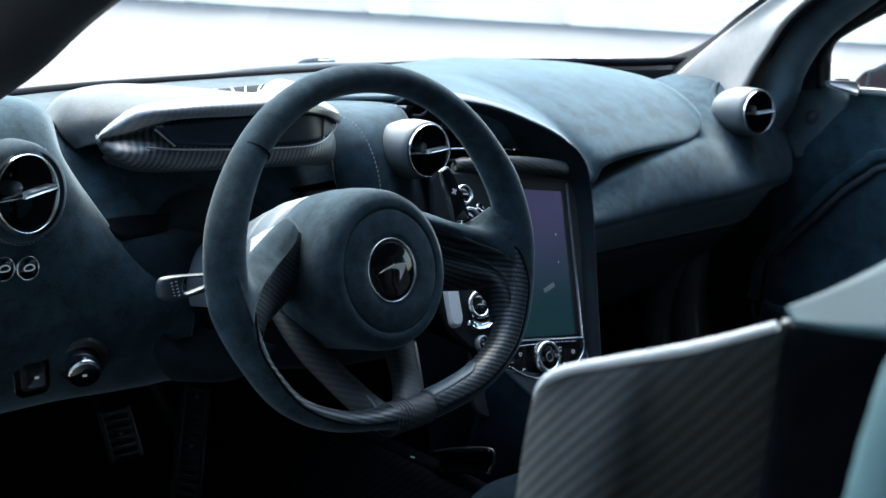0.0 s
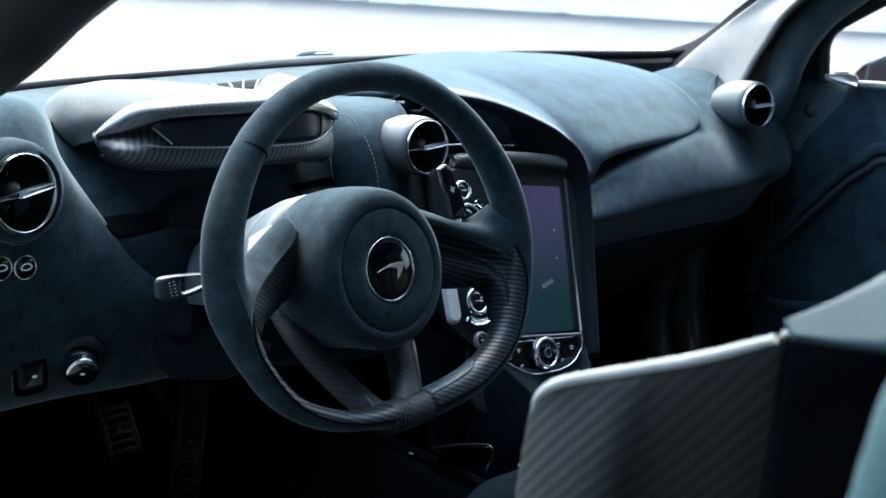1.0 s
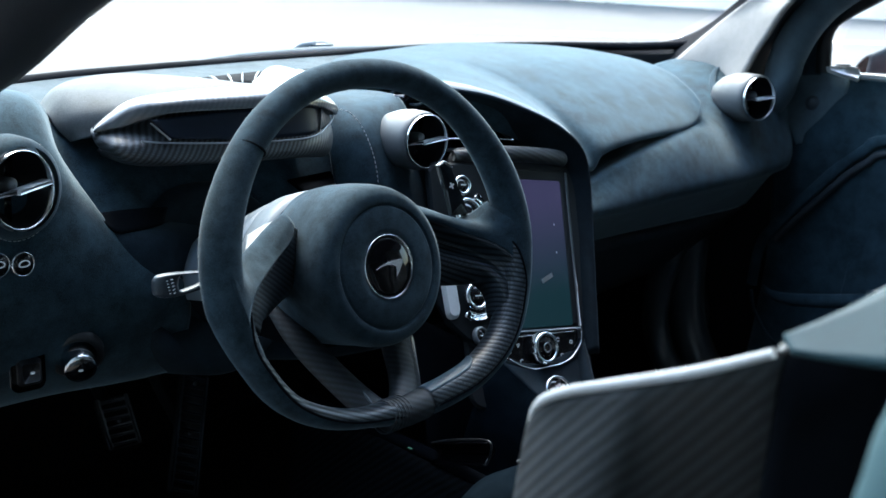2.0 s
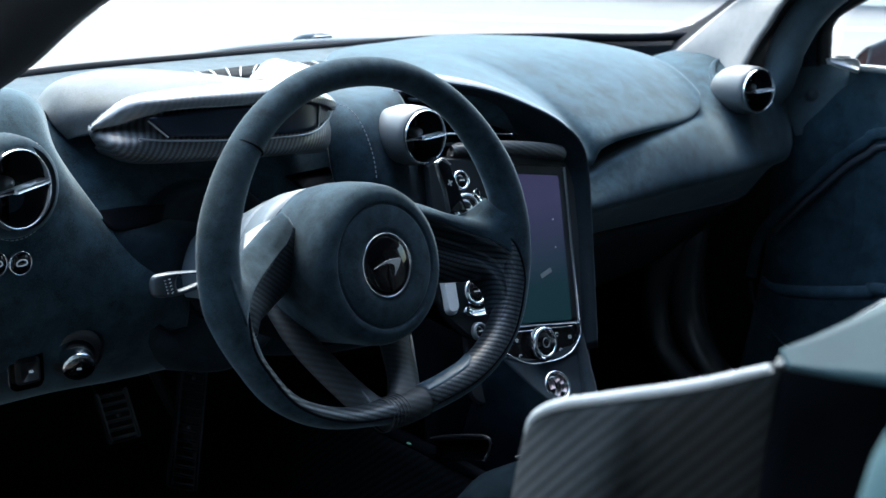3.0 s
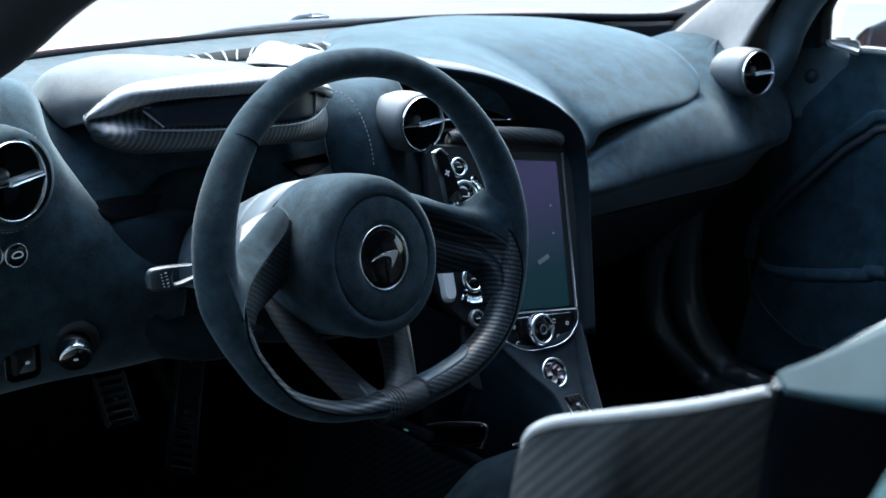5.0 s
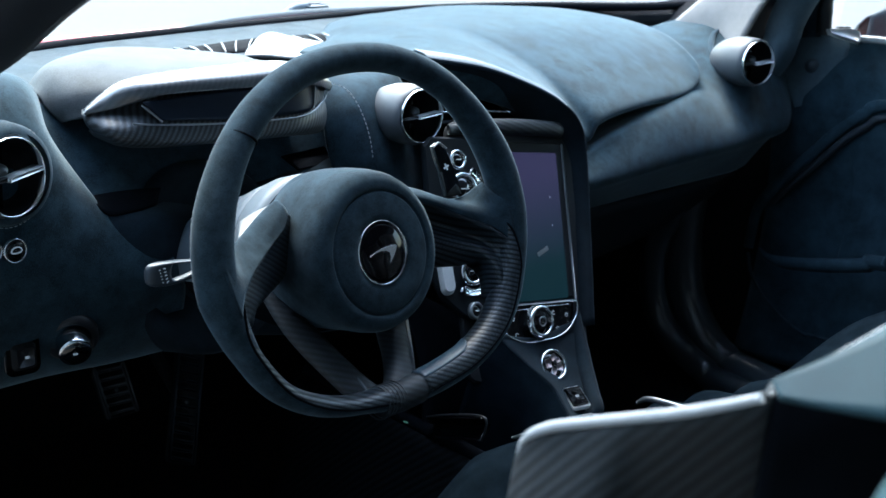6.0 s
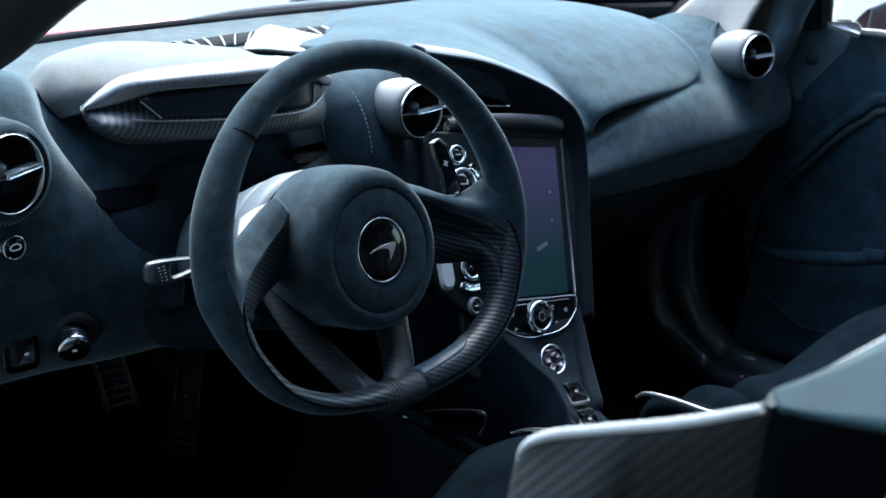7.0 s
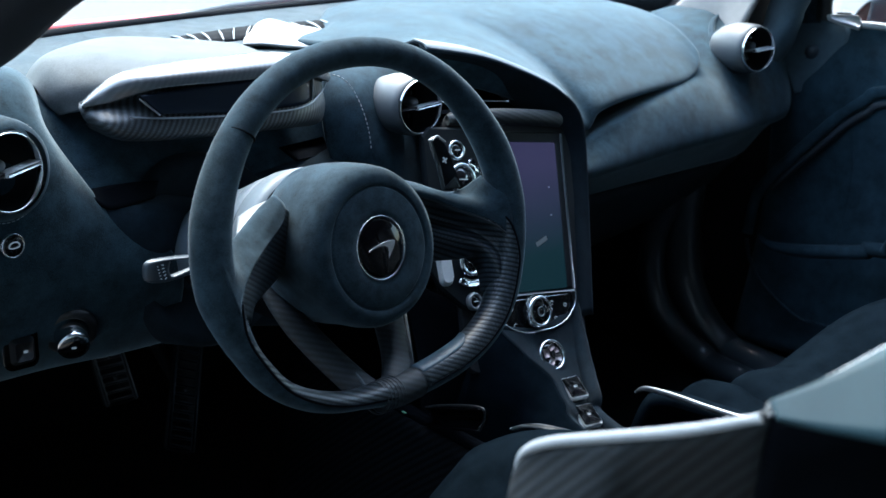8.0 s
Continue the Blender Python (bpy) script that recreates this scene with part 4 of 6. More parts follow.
# ================= air vents =================
def air_vent(m):
    """A round eyeball vent, its ring of radius 35 mm facing the local z axis."""
    v = new("air_vent")
    v.empty_display_size = 0.05
    tagged(v, "round satin-grey air vent with a bright crossbar", "air vent", "dashboard air vents")

    def piece(name, vf, mat, label=""):
        ob = part(name, vf, mat, None, label)
        ob.parent = v
        return ob
    piece("housing", lathe([(0.030, -0.100), (0.039, -0.084), (0.0450, -0.060), (0.0466, -0.038), (0.0456, -0.016), (0.0430, -0.003), (0.0405, -0.002), (0.0400, -0.02)], 48), HOUSING, "satin grey turned housing")
    piece("ring", lathe([(0.0412, -0.004), (0.0408, 0.0008), (0.0401, 0.0018), (0.0393, 0.0008), (0.0389, -0.006)], 56), CHROME, "thin bright ring")
    piece("bowl", lathe([(0.0396, -0.004), (0.0375, -0.016), (0.026, -0.03), (0.012, -0.036), (0.0005, -0.037)], 40), BOWL, "gloss black bowl")
    for a in (75, 195, 262):
        piece("vane", moved(slab([(0.008, -0.0005), (0.034, -0.0005), (0.034, 0.0005), (0.008, 0.0005)], 0.010, 0.0003), pose(0, 0, -0.028, 0, 0, a)), GLOSS)
    # lit and dim halves of one bar, painted in two colours
    piece("crossbar", moved(slab([(-0.006, -0.0042), (0.0390, -0.0022), (0.0390, 0.0022), (-0.006, 0.0000)], 0.016, 0.001), pose(0, 0, -0.014)), BAR, "tapering crossbar half painted bright for light from above")
    piece("crossbar_tail", moved(slab([(-0.0385, -0.0016), (-0.004, -0.0036), (-0.004, 0.0006), (-0.0385, 0.0)], 0.008, 0.001), pose(0, 0, -0.010)), PLASTIC, "dim half of the crossbar, painted dark")
    piece("knob", moved(lathe([(0.0075, -0.034), (0.0078, -0.020), (0.0064, -0.014), (0.0036, -0.0115), (0.0005, -0.0105)], 24), pose(0, 0.005, 0)), SATIN, "domed grey centre knob")
    v.matrix_basis = m
    return v


def vent_pose(at, normal, size, roll=0.0):
    return frame_at(at, normal) @ pose(0, 0, 0, 0, 0, roll) @ Matrix.Scale(size, 4)


first_vent = air_vent(vent_pose((-0.609, 0.200, 0.778), (0.26, -0.95, 0.12), 0.81, 4))
copy_thing(first_vent, vent_pose((-0.135, 0.204, 0.779), (-0.08, -0.97, 0.12), 0.90, 4))
copy_thing(first_vent, vent_pose((0.608, 0.212, 0.785), (-0.26, -0.95, 0.12), 1.02, 4))
part("vent_surround", moved(lathe([(0.041, 0.006), (0.046, 0.004), (0.050, -0.006), (0.052, -0.022)], 40), vent_pose((-0.606, 0.208, 0.777), (0.26, -0.95, 0.12), 0.86)), SUEDE, dash, "stitched suede collar")
part("stitching", dashes([tuple(vent_pose((-0.606, 0.206, 0.777), (0.26, -0.95, 0.12), 0.86) @ Vector((0.0510 * math.cos(a), 0.0510 * math.sin(a), -0.008))) for a in np.linspace(radians(-130), radians(50), 14)], 0.005, 0.0004), SATIN, dash)
part("vent_fold", tube([(0.690, 0.338, 0.812), (0.6665, 0.333, 0.804), (0.6427, 0.320, 0.793), (0.6190, 0.299, 0.780), (0.606, 0.278, 0.760)], (0.002, 0.005, 0.006, 0.006, 0.002), 30, 10), SUEDE, dash, "raised suede fold beside the outer vent")

# ================= steering wheel =================
WC, WT, WS_ = Vector((-0.389, -0.002, 0.751)), 0.322, 0.028
WM = Matrix(((1, 0, 0), (0, math.sin(WT), -math.cos(WT)), (0, math.cos(WT), math.sin(WT)))).to_4x4() @ Matrix.Rotation(WS_, 4, "Z")
WM.translation = WC
wheel = thing("steering_wheel", "charcoal suede flat-bottomed steering wheel with carbon inlays", "steering wheel", tuple(WC))


def on_wheel(name, vf, mat, parent=None, label="", **k):
    return part(name, moved(vf, WM), mat, parent or wheel, label, **k)


half = [(0.0, 0.1473), (0.0614, 0.1376), (0.1166, 0.1036), (0.1555, 0.0465), (0.1655, -0.0117), (0.1530, -0.0690), (0.1255, -0.1080), (0.0765, -0.1322)]
door_half = half[:5] + [(0.1510, -0.0668), (0.1232, -0.1048), (0.0752, -0.1292)]
RIM = [(u, v, 0) for u, v in half] + [(0.0, -0.1394, 0)] + [(-u, v, 0) for u, v in door_half[:0:-1]]
RAD = [0.0125, 0.0125, 0.0130, 0.0155, 0.0162, 0.0142, 0.0134, 0.0132, 0.0128]
def slim(u, v):
    """How far the tube's sides bulge: less along the lower bend on the door side."""
    low = min(1.0, max(0.0, (-0.020 - v) / 0.05))
    return 1.0 - 0.36 * low * min(1.0, max(0.0, -u / 0.05))


def rim_section(path, rad, angles):
    """Rows round a stretch of the rim: the angle turns from the inner side to the face towards the driver."""
    tan = np.gradient(path, axis=0)
    tan /= np.linalg.norm(tan, axis=1)[:, None]
    inner = np.cross((0, 0, 1), tan)
    inner *= np.sign((inner * -path).sum(1))[:, None]
    k = np.array([slim(q[0], q[1]) for q in path])[:, None]
    rows = []
    for a in angles:
        c, t = np.cos(a), np.sin(a)
        rows.append(path + rad * (k * c * inner + 1.12 * t * np.array((0, 0, 1))))
    return rows


ring_path = spline(RIM, 192, True)
ring_rad = np.interp(np.linspace(0, 1, 192), np.linspace(0, 1, 17), RAD + RAD[-2::-1])[:, None]
ring = np.array(rim_section(np.vstack([ring_path[-1:], ring_path, ring_path[:1]]), np.vstack([ring_rad[-1:], ring_rad, ring_rad[:1]]), np.linspace(0, 2 * math.pi, 24, endpoint=False)))
on_wheel("rim", grid(ring[:, 1:-1], True, True), SUEDE_RIM, label="charcoal suede-wrapped rim")


def rim_ring(u, v, du, dv, r):
    t = Vector((du, dv, 0)).normalized()
    return moved(lathe([(r - 0.0006, -0.0010), (r + 0.0004, -0.0005), (r + 0.0004, 0.0005), (r - 0.0006, 0.0010)], 32), frame_at((u, v, 0), t, (0, 0, 1)) @ Matrix.Diagonal((1, 1.12, 1, 1)))


on_wheel("seam", rim_ring(-0.121, 0.098, 0.58, 0.81, 0.0134), VOID, label="fine dark joint in the rim suede")
for s in (-1, 1):
    def mirrored(rows):
        return [[(s * u, v, w) for u, v, w in r] for r in rows]
    if s < 0:
        rest = [
            [(0.0600, 0.0210, -0.064), (0.0800, 0.0130, -0.060), (0.1060, 0.0030, -0.050), (0.1340, -0.0030, -0.032), (0.1520, 0.0050, -0.016)],
            [(0.0614, 0.0398, -0.052), (0.0801, 0.0329, -0.048), (0.1057, 0.0223, -0.038), (0.1333, 0.0149, -0.020), (0.1512, 0.0190, -0.004), (0.1600, 0.0240, 0.0080)],
            [(0.0611, 0.0373, -0.043), (0.0775, 0.0276, -0.036), (0.1052, 0.0135, -0.026), (0.1360, 0.0027, -0.008), (0.1560, 0.0010, 0.0110), (0.1680, 0.0040, 0.0176)],
            [(0.0598, 0.0298, -0.040), (0.0705, 0.0187, -0.034), (0.0987, 0.0057, -0.022), (0.1304, -0.0074, -0.004), (0.1526, -0.0200, 0.0115), (0.1610, -0.0330, 0.0172)]]
        spoke = [
            [(0.0598, 0.0298, -0.0405), (0.0705, 0.0187, -0.0345), (0.0987, 0.0057, -0.0225), (0.1304, -0.0074, -0.0045), (0.1518, -0.0202, 0.0105), (0.1583, -0.0338, 0.0125)],
            [(0.0518, 0.0258, -0.046), (0.0621, 0.0069, -0.042), (0.0824, -0.0058, -0.034), (0.1156, -0.0173, -0.016), (0.1398, -0.0252, 0.002), (0.1479, -0.0386, 0.006)],
            [(0.0440, 0.0232, -0.052), (0.0541, -0.0041, -0.050), (0.0704, -0.0200, -0.046), (0.0987, -0.0280, -0.032), (0.1257, -0.0322, -0.012), (0.1384, -0.0433, -0.004)],
            [(0.0393, -0.0166, -0.070), (0.0505, -0.0267, -0.065), (0.0708, -0.0295, -0.060), (0.0929, -0.0365, -0.050), (0.1175, -0.0398, -0.030), (0.1336, -0.0470, -0.014)]]
    else:
        rest = [
            [(0.058, 0.030, -0.078), (0.085, 0.026, -0.068), (0.112, 0.014, -0.056), (0.135, 0.006, -0.036), (0.152, 0.018, -0.014)],
            [(0.060, 0.031, -0.054), (0.086, 0.026, -0.048), (0.112, 0.012, -0.037), (0.135, 0.002, -0.019), (0.150, 0.010, -0.003)],
            [(0.062, 0.028, -0.042), (0.088, 0.021, -0.035), (0.114, 0.007, -0.023), (0.138, -0.004, -0.006), (0.154, 0.000, 0.010)],
            [(0.062, 0.025, -0.037), (0.089, 0.015, -0.028), (0.116, 0.000, -0.016), (0.140, -0.013, 0.001), (0.156, -0.020, 0.013)],
            [(0.060, 0.0225, -0.038), (0.091, 0.009, -0.027), (0.118, -0.007, -0.014), (0.141, -0.024, 0.003), (0.154, -0.042, 0.0115)]]
        spoke = [
            [(0.0616, 0.0224, -0.040), (0.0912, 0.0088, -0.0275), (0.1175, -0.0088, -0.0145), (0.1400, -0.0260, 0.003), (0.1530, -0.0465, 0.0125), (0.1500, -0.0684, 0.0150)],
            [(0.0636, 0.0057, -0.044), (0.0988, -0.0101, -0.038), (0.1239, -0.0223, -0.028), (0.1392, -0.0372, -0.011), (0.1438, -0.0568, 0.003), (0.1401, -0.0803, 0.007)],
            [(0.0609, -0.0177, -0.034), (0.0934, -0.0269, -0.029), (0.1165, -0.0345, -0.020), (0.1303, -0.0447, -0.006), (0.1351, -0.0615, 0.004), (0.1331, -0.0841, 0.006)],
            [(0.0602, -0.0435, -0.044), (0.0955, -0.0495, -0.040), (0.1226, -0.0539, -0.030), (0.1333, -0.0542, -0.018), (0.1333, -0.0679, -0.010), (0.1286, -0.0885, -0.008)],
            [(0.0603, -0.0397, -0.078), (0.0956, -0.0463, -0.070), (0.1285, -0.0524, -0.058), (0.1417, -0.0571, -0.045), (0.1427, -0.0698, -0.030), (0.1315, -0.0892, -0.018)]]
    on_wheel("thumb_rest", loft(mirrored(rest), 30, 30), SUEDE_RIM, label="suede thumb rest", thick=0.003)
    on_wheel("side_spoke", loft(mirrored(spoke), 40, 40), CARBON_RIM, label="woven carbon side spoke", thick=0.002)
    on_wheel("piping", tube(mirrored(spoke[:1])[0], 0.0011, 40, 8), LEATHER, label="fine raised piping along the spoke")
    # the inlay wraps the inner half of the rim
    ends = [(0.1655, -0.0117), (0.1618, -0.0425), (0.1530, -0.0690), (0.1255, -0.1080), (0.0765, -0.1322), (0.015, -0.1396)]
    if s < 0:
        ends = [(0.1655, -0.0117), (0.1612, -0.0418), (0.1510, -0.0668), (0.1232, -0.1048), (0.0752, -0.1292), (0.015, -0.1392)]
    path = spline([(s * u, v, 0) for u, v in ends], 60)
    steps = np.linspace(0, 1, 60)
    thickness = np.interp(steps, *(((0, 0.12, 0.3, 0.53, 0.77, 1), (0.0164, 0.0160, 0.0148, 0.0140, 0.0138, 0.0134)) if s < 0 else ((0, 0.25, 0.45, 0.7, 1), (0.0172, 0.0160, 0.0148, 0.0141, 0.0134))))[:, None]
    reach = np.interp(steps, *(((0, 0.08, 0.22, 0.40, 0.7, 1), (0.0, 0.95, 1.35, 1.50, 1.70, 1.85)) if s < 0 else ((0, 0.08, 0.2, 0.4, 0.7, 1), (0.0, 0.7, 1.10, 1.45, 1.70, 1.85))))[:, None]
    wrap = rim_section(path, thickness, [-1.3 + k * (reach + 1.3) for k in np.linspace(0, 1, 16)])
    on_wheel("carbon_inlay", grid(wrap), CARBON_RIM, label="woven carbon inlay along the inner rim", thick=0.0008)
    on_wheel("seam", tube([tuple(q) for q in wrap[-1][2::4]], 0.0011, 90, 8), VOID, label="dark recessed seam beside the carbon")
    if s > 0:
        grip = spline([(0.0930, -0.1265, 0), (0.0765, -0.1322, 0), (0.045, -0.1375, 0), (0.016, -0.1396, 0)], 30)
        bound = np.interp(np.linspace(0, 1, 30), (0, 0.15, 0.4, 1), (-0.9, 0.15, 0.65, 0.85))[:, None]
        sleeve = rim_section(grip, np.interp(np.linspace(0, 1, 30), (0, 0.15, 0.85, 1), (0.0147, 0.0147, 0.0142, 0.0138))[:, None], [-1.3 + k * (bound + 1.3) for k in np.linspace(0, 1, 14)])
        on_wheel("lower_grip", grid(sleeve), GRIP, label="smooth lower grip patch with its blue highlight painted in", thick=0.0008)
    leg = [(0.056, -0.030, -0.090), (0.0490, -0.069, -0.062), (0.0360, -0.0931, -0.046), (0.0210, -0.1154, -0.026), (0.0060, -0.1320, -0.010), (-0.0030, -0.1410, -0.004)] if s > 0 else [(0.056, -0.020, -0.098), (0.0575, -0.062, -0.066), (0.0470, -0.097, -0.042), (0.0365, -0.126, -0.018), (0.0290, -0.140, -0.006)]
    on_wheel("lower_spoke", tube([(s * u, v, w) for u, v, w in leg], (0.021, 0.0195, 0.0180, 0.0180, 0.0195, 0.021) if s > 0 else (0.0125, 0.0135, 0.0140, 0.0140, 0.0140), 40, 8, flat=0.6), CARBON_LEG, label="slanted carbon lower spoke")
on_wheel("spoke_edge", tube([(0.0735, -0.0940, -0.064), (0.0530, -0.1197, -0.042), (0.0281, -0.1389, -0.016), (0.0150, -0.1420, -0.006)], (0.0012, 0.0014, 0.0014, 0.0008), 30, 8), LEG_EDGE, label="spoke edge strip with its highlight painted in")
on_wheel("spoke_edge", tube([(-0.0363, -0.0703, -0.066), (-0.0352, -0.0964, -0.042), (-0.0360, -0.1163, -0.018), (-0.0393, -0.1325, 0.004)], (0.0006, 0.0014, 0.0016, 0.0008), 30, 8), LEG_EDGE, label="spoke edge strip with its highlight painted in")
for k in range(6):
    on_wheel("bottom_rib", rim_ring(-0.032 + 0.0040 * k, -0.1394, 1, 0.03 * (k - 4), 0.0139), CARBON_LEG)
on_wheel("bottom_band", tube([(-0.030, -0.1388, 0.0002), (-0.010, -0.1400, 0.0008), (0.014, -0.1396, 0.0006)], (0.0133, 0.0138, 0.0136), 20, 18, flat=1.12), CARBON_LEG, label="woven carbon bottom band")
HC = pose(0.0, -0.017, 0.0)
hub_rows = []
for r, h in ((0.060, -0.082), (0.0655, -0.078), (0.0665, -0.060), (0.0668, -0.038), (0.0682, -0.020), (0.0678, -0.009), (0.0648, -0.001), (0.0595, 0.0018), (0.0550, 0.0022), (0.0538, 0.0016), (0.0528, -0.0006), (0.0518, 0.0012), (0.0500, 0.0024), (0.034, 0.0030), (0.0275, 0.0026), (0.0268, -0.001)):
    k = min(1.0, max(0.0, -h / 0.05))
    crown = 1.0 + (0.03 + 0.105 * k * k * (3 - 2 * k)) * min(1.0, max(0.0, (r - 0.054) / 0.010))
    hub_rows.append([(r * math.cos(a), r * math.sin(a) * (crown if math.sin(a) > 0 else 1.0), h) for a in np.linspace(0, 2 * math.pi, 72, endpoint=False)])
hub = on_wheel("hub", moved(grid(hub_rows, False, True), HC), SUEDE_RIM, label="deep charcoal suede hub")
badge = on_wheel("badge", moved(lathe([(0.0262, -0.002), (0.0262, 0.002), (0.022, 0.0034), (0.012, 0.0044), (0.0005, 0.0048)], 48), HC), BADGE, hub, "domed gloss black badge")
on_wheel("badge_ring", moved(lathe([(0.0258, 0.001), (0.0270, 0.0036), (0.0278, 0.0030), (0.0276, 0.0)], 48), HC), CHROME, hub, "thin bright badge ring")
on_wheel("emblem", moved(slab([(-0.0112, 0.0014), (-0.0046, 0.0022), (0.0010, 0.0016), (0.0052, -0.0008), (0.0052, -0.005), (0.0036, -0.0104), (0.0088, -0.0053), (0.0126, -0.0003), (0.0144, 0.0035), (0.012, 0.0047), (0.0041, 0.0049), (-0.0052, 0.0041), (-0.0114, 0.0027), (-0.0171, 0.0)], 0.0012, 0.0003), HC @ pose(0, 0, 0.0044)), CHROME, hub, "plain swept bright emblem", smooth=False)
paddle = on_wheel("shift_paddle", moved(slab([(0.1122, 0.0598), (0.1188, 0.0621), (0.1279, 0.0555), (0.1327, 0.0430), (0.1368, 0.0273), (0.1412, 0.0092), (0.1191, 0.0108), (0.1170, 0.0347), (0.1135, 0.0491)][::-1], 0.005, 0.0015), pose(0, 0, -0.036)), GLOSS, label="dark slim shift paddle", smooth=False)
on_wheel("paddle_tip", tube([(0.1122, 0.0598, -0.030), (0.1188, 0.0621, -0.030), (0.1279, 0.0555, -0.030)], 0.0008, 12, 6), SATIN, paddle, "bright paddle edge")
for w, h in ((0.0066, 0.0016), (0.0016, 0.0066)):
    on_wheel("plus_mark", moved(slab(rounded(w, h, 0.0006), 0.0006, 0.0001), pose(0.1240, 0.0386, -0.0308, 0, 0, 20)), MARKING, paddle, smooth=False)
on_wheel("shift_paddle", loft([[(-0.1120, 0.0176, -0.0400), (-0.0970, 0.0193, -0.0400), (-0.0764, 0.0267, -0.0400), (-0.0622, 0.0298, -0.0400)], [(-0.0825, 0.0275, -0.0750), (-0.0673, 0.0324, -0.0750), (-0.0585, 0.0350, -0.0700), (-0.0534, 0.0361, -0.0620)]], 8, 16), SILVER_PAINT, label="pale satin shift paddle", thick=0.003)
# steering column
column = thing("steering_column", "light grey steering column shroud with a looped stalk", "steering column", (-0.39, 0.1, 0.70))
CM = WM @ HC
part("shroud_core", moved(lathe([(0.048, -0.24), (0.058, -0.17), (0.066, -0.13), (0.069, -0.10), (0.069, -0.084), (0.058, -0.082)], 48), CM), VOID, column, "black core in the shroud joints")
for rings in ([(0.050, -0.24), (0.060, -0.17), (0.0660, -0.1435), (0.0650, -0.1428)], [(0.0655, -0.1395), (0.0672, -0.1390), (0.0708, -0.1185), (0.0700, -0.1178)], [(0.0705, -0.1142), (0.0722, -0.1138), (0.0735, -0.092), (0.0725, -0.086), (0.066, -0.083)]):
    shell = [[(r * math.cos(a), r * math.sin(a), h) for a in np.linspace(radians(-25), radians(195), 48)] for r, h in rings]
    part("shroud_ring", moved(grid(shell), CM), SHELL, column, "light grey shroud ring")
part("shroud_base", moved(lathe([(0.098, -0.32), (0.098, -0.262), (0.093, -0.252), (0.082, -0.250), (0.075, -0.258), (0.046, -0.26)], 48), CM), STACK, column, "suede gaiter ring in the dash")
OUTER = [(-0.004, 0.000), (-0.003, 0.0060), (0.001, 0.0090), (0.010, 0.0100), (0.024, 0.0098), (0.040, 0.0090), (0.07, 0.0065), (0.12, 0.004), (0.12, -0.004), (0.07, -0.0035), (0.040, -0.0050), (0.024, -0.0080), (0.010, -0.0095), (0.001, -0.0085), (-0.003, -0.0060)]
INNER = [(0.0165, 0.000), (0.0168, 0.0030), (0.0175, 0.0060), (0.0190, 0.0078), (0.025, 0.0078), (0.034, 0.0070), (0.039, 0.0050), (0.041, 0.0030), (0.041, 0.0015), (0.039, 0.0000), (0.034, -0.0015), (0.025, -0.0040), (0.0195, -0.0050), (0.0175, -0.0040), (0.0168, -0.0020)]
SF = frame_at((-0.5620, 0.0720, 0.7240), (-0.2, -0.97, 0.12))
loop = []
for share, h in ((0.0, -0.003), (0.0, 0.001), (0.12, 0.0035), (0.4, 0.0045), (0.85, 0.0040), (1.0, 0.002), (1.0, -0.003)):
    mix_ = [(u + (iu - u) * share, v + (iv - v) * share, h) for (u, v), (iu, iv) in zip(OUTER, INNER)]
    loop.append([tuple(q) for q in spline(mix_, 60, True)])
st = part("indicator_stalk", moved(grid(loop, False, True), SF), STALK, column, "dark blue-grey looped stalk lever")
for k in range(5):
    part("symbol_bar", moved(slab(rounded(0.0022, 0.0008, 0.0003), 0.0004, 0.0001), SF @ pose(0.0100 + 0.0006 * k, 0.0058 - 0.0028 * k, 0.0046, 0, 0, 10 * k)), MARKING, st)
    part("symbol_bar", moved(slab(rounded(0.0014, 0.0008, 0.0003), 0.0004, 0.0001), SF @ pose(0.0062 + 0.0006 * k, 0.0050 - 0.0026 * k, 0.0046)), MARKING, st)

# ================= dash switches =================
for at, name in (((-0.6071, 0.2070, 0.7118), "hazard_button"), ((-0.6288, 0.2070, 0.7142), "lock_button")):
    m = frame_at(at, (0.1, -0.99, 0.1))
    b = thing(name, "round black push button with a bright ring on the suede panel", "button", at)
    part("button_ring", moved(lathe([(0.0108, -0.004), (0.0108, 0.002), (0.0101, 0.0027), (0.0095, 0.002)], 28), m), CHROME, b)
    part("button_cap", moved(lathe([(0.0096, -0.003), (0.0094, 0.0015), (0.0080, 0.0024), (0.0004, 0.0026)], 28), m), GLOSS, b)
    part("symbol", moved(tube([(0.005 * math.cos(a), 0.0035 * math.sin(a) * (1.0 if a < math.pi else 0.5), 0.0034) for a in np.linspace(0, 2 * math.pi, 12)], 0.0006, 30, 5), m), LIT, b)
lamp = thing("headlamp_switch", "knurled bright rotary lamp switch on a black base", "switch", (-0.54, 0.222, 0.598))
lm = frame_at((-0.5490, 0.2220, 0.611), (-0.32, -0.90, -0.28)) @ Matrix.Scale(1.18, 4)
part("base", moved(lathe([(0.021, -0.004), (0.0205, 0.002), (0.0165, 0.0035), (0.0145, 0.002)], 32), lm), PLASTIC, lamp, "gloss black base")
part("barrel", moved(lathe([(0.0125, 0.0), (0.0125, 0.016), (0.0118, 0.018), (0.0102, 0.0185)], 32), lm), CHROME, lamp, "knurled bright barrel")
part("cap", moved(lathe([(0.0106, 0.017), (0.0100, 0.0185), (0.0005, 0.019)], 24), lm), GLOSS, lamp, "black cap")
part("symbol", moved(slab(rounded(0.0036, 0.0020, 0.0008), 0.0004, 0.0001), lm @ pose(0, 0, 0.019)), LIT, lamp)
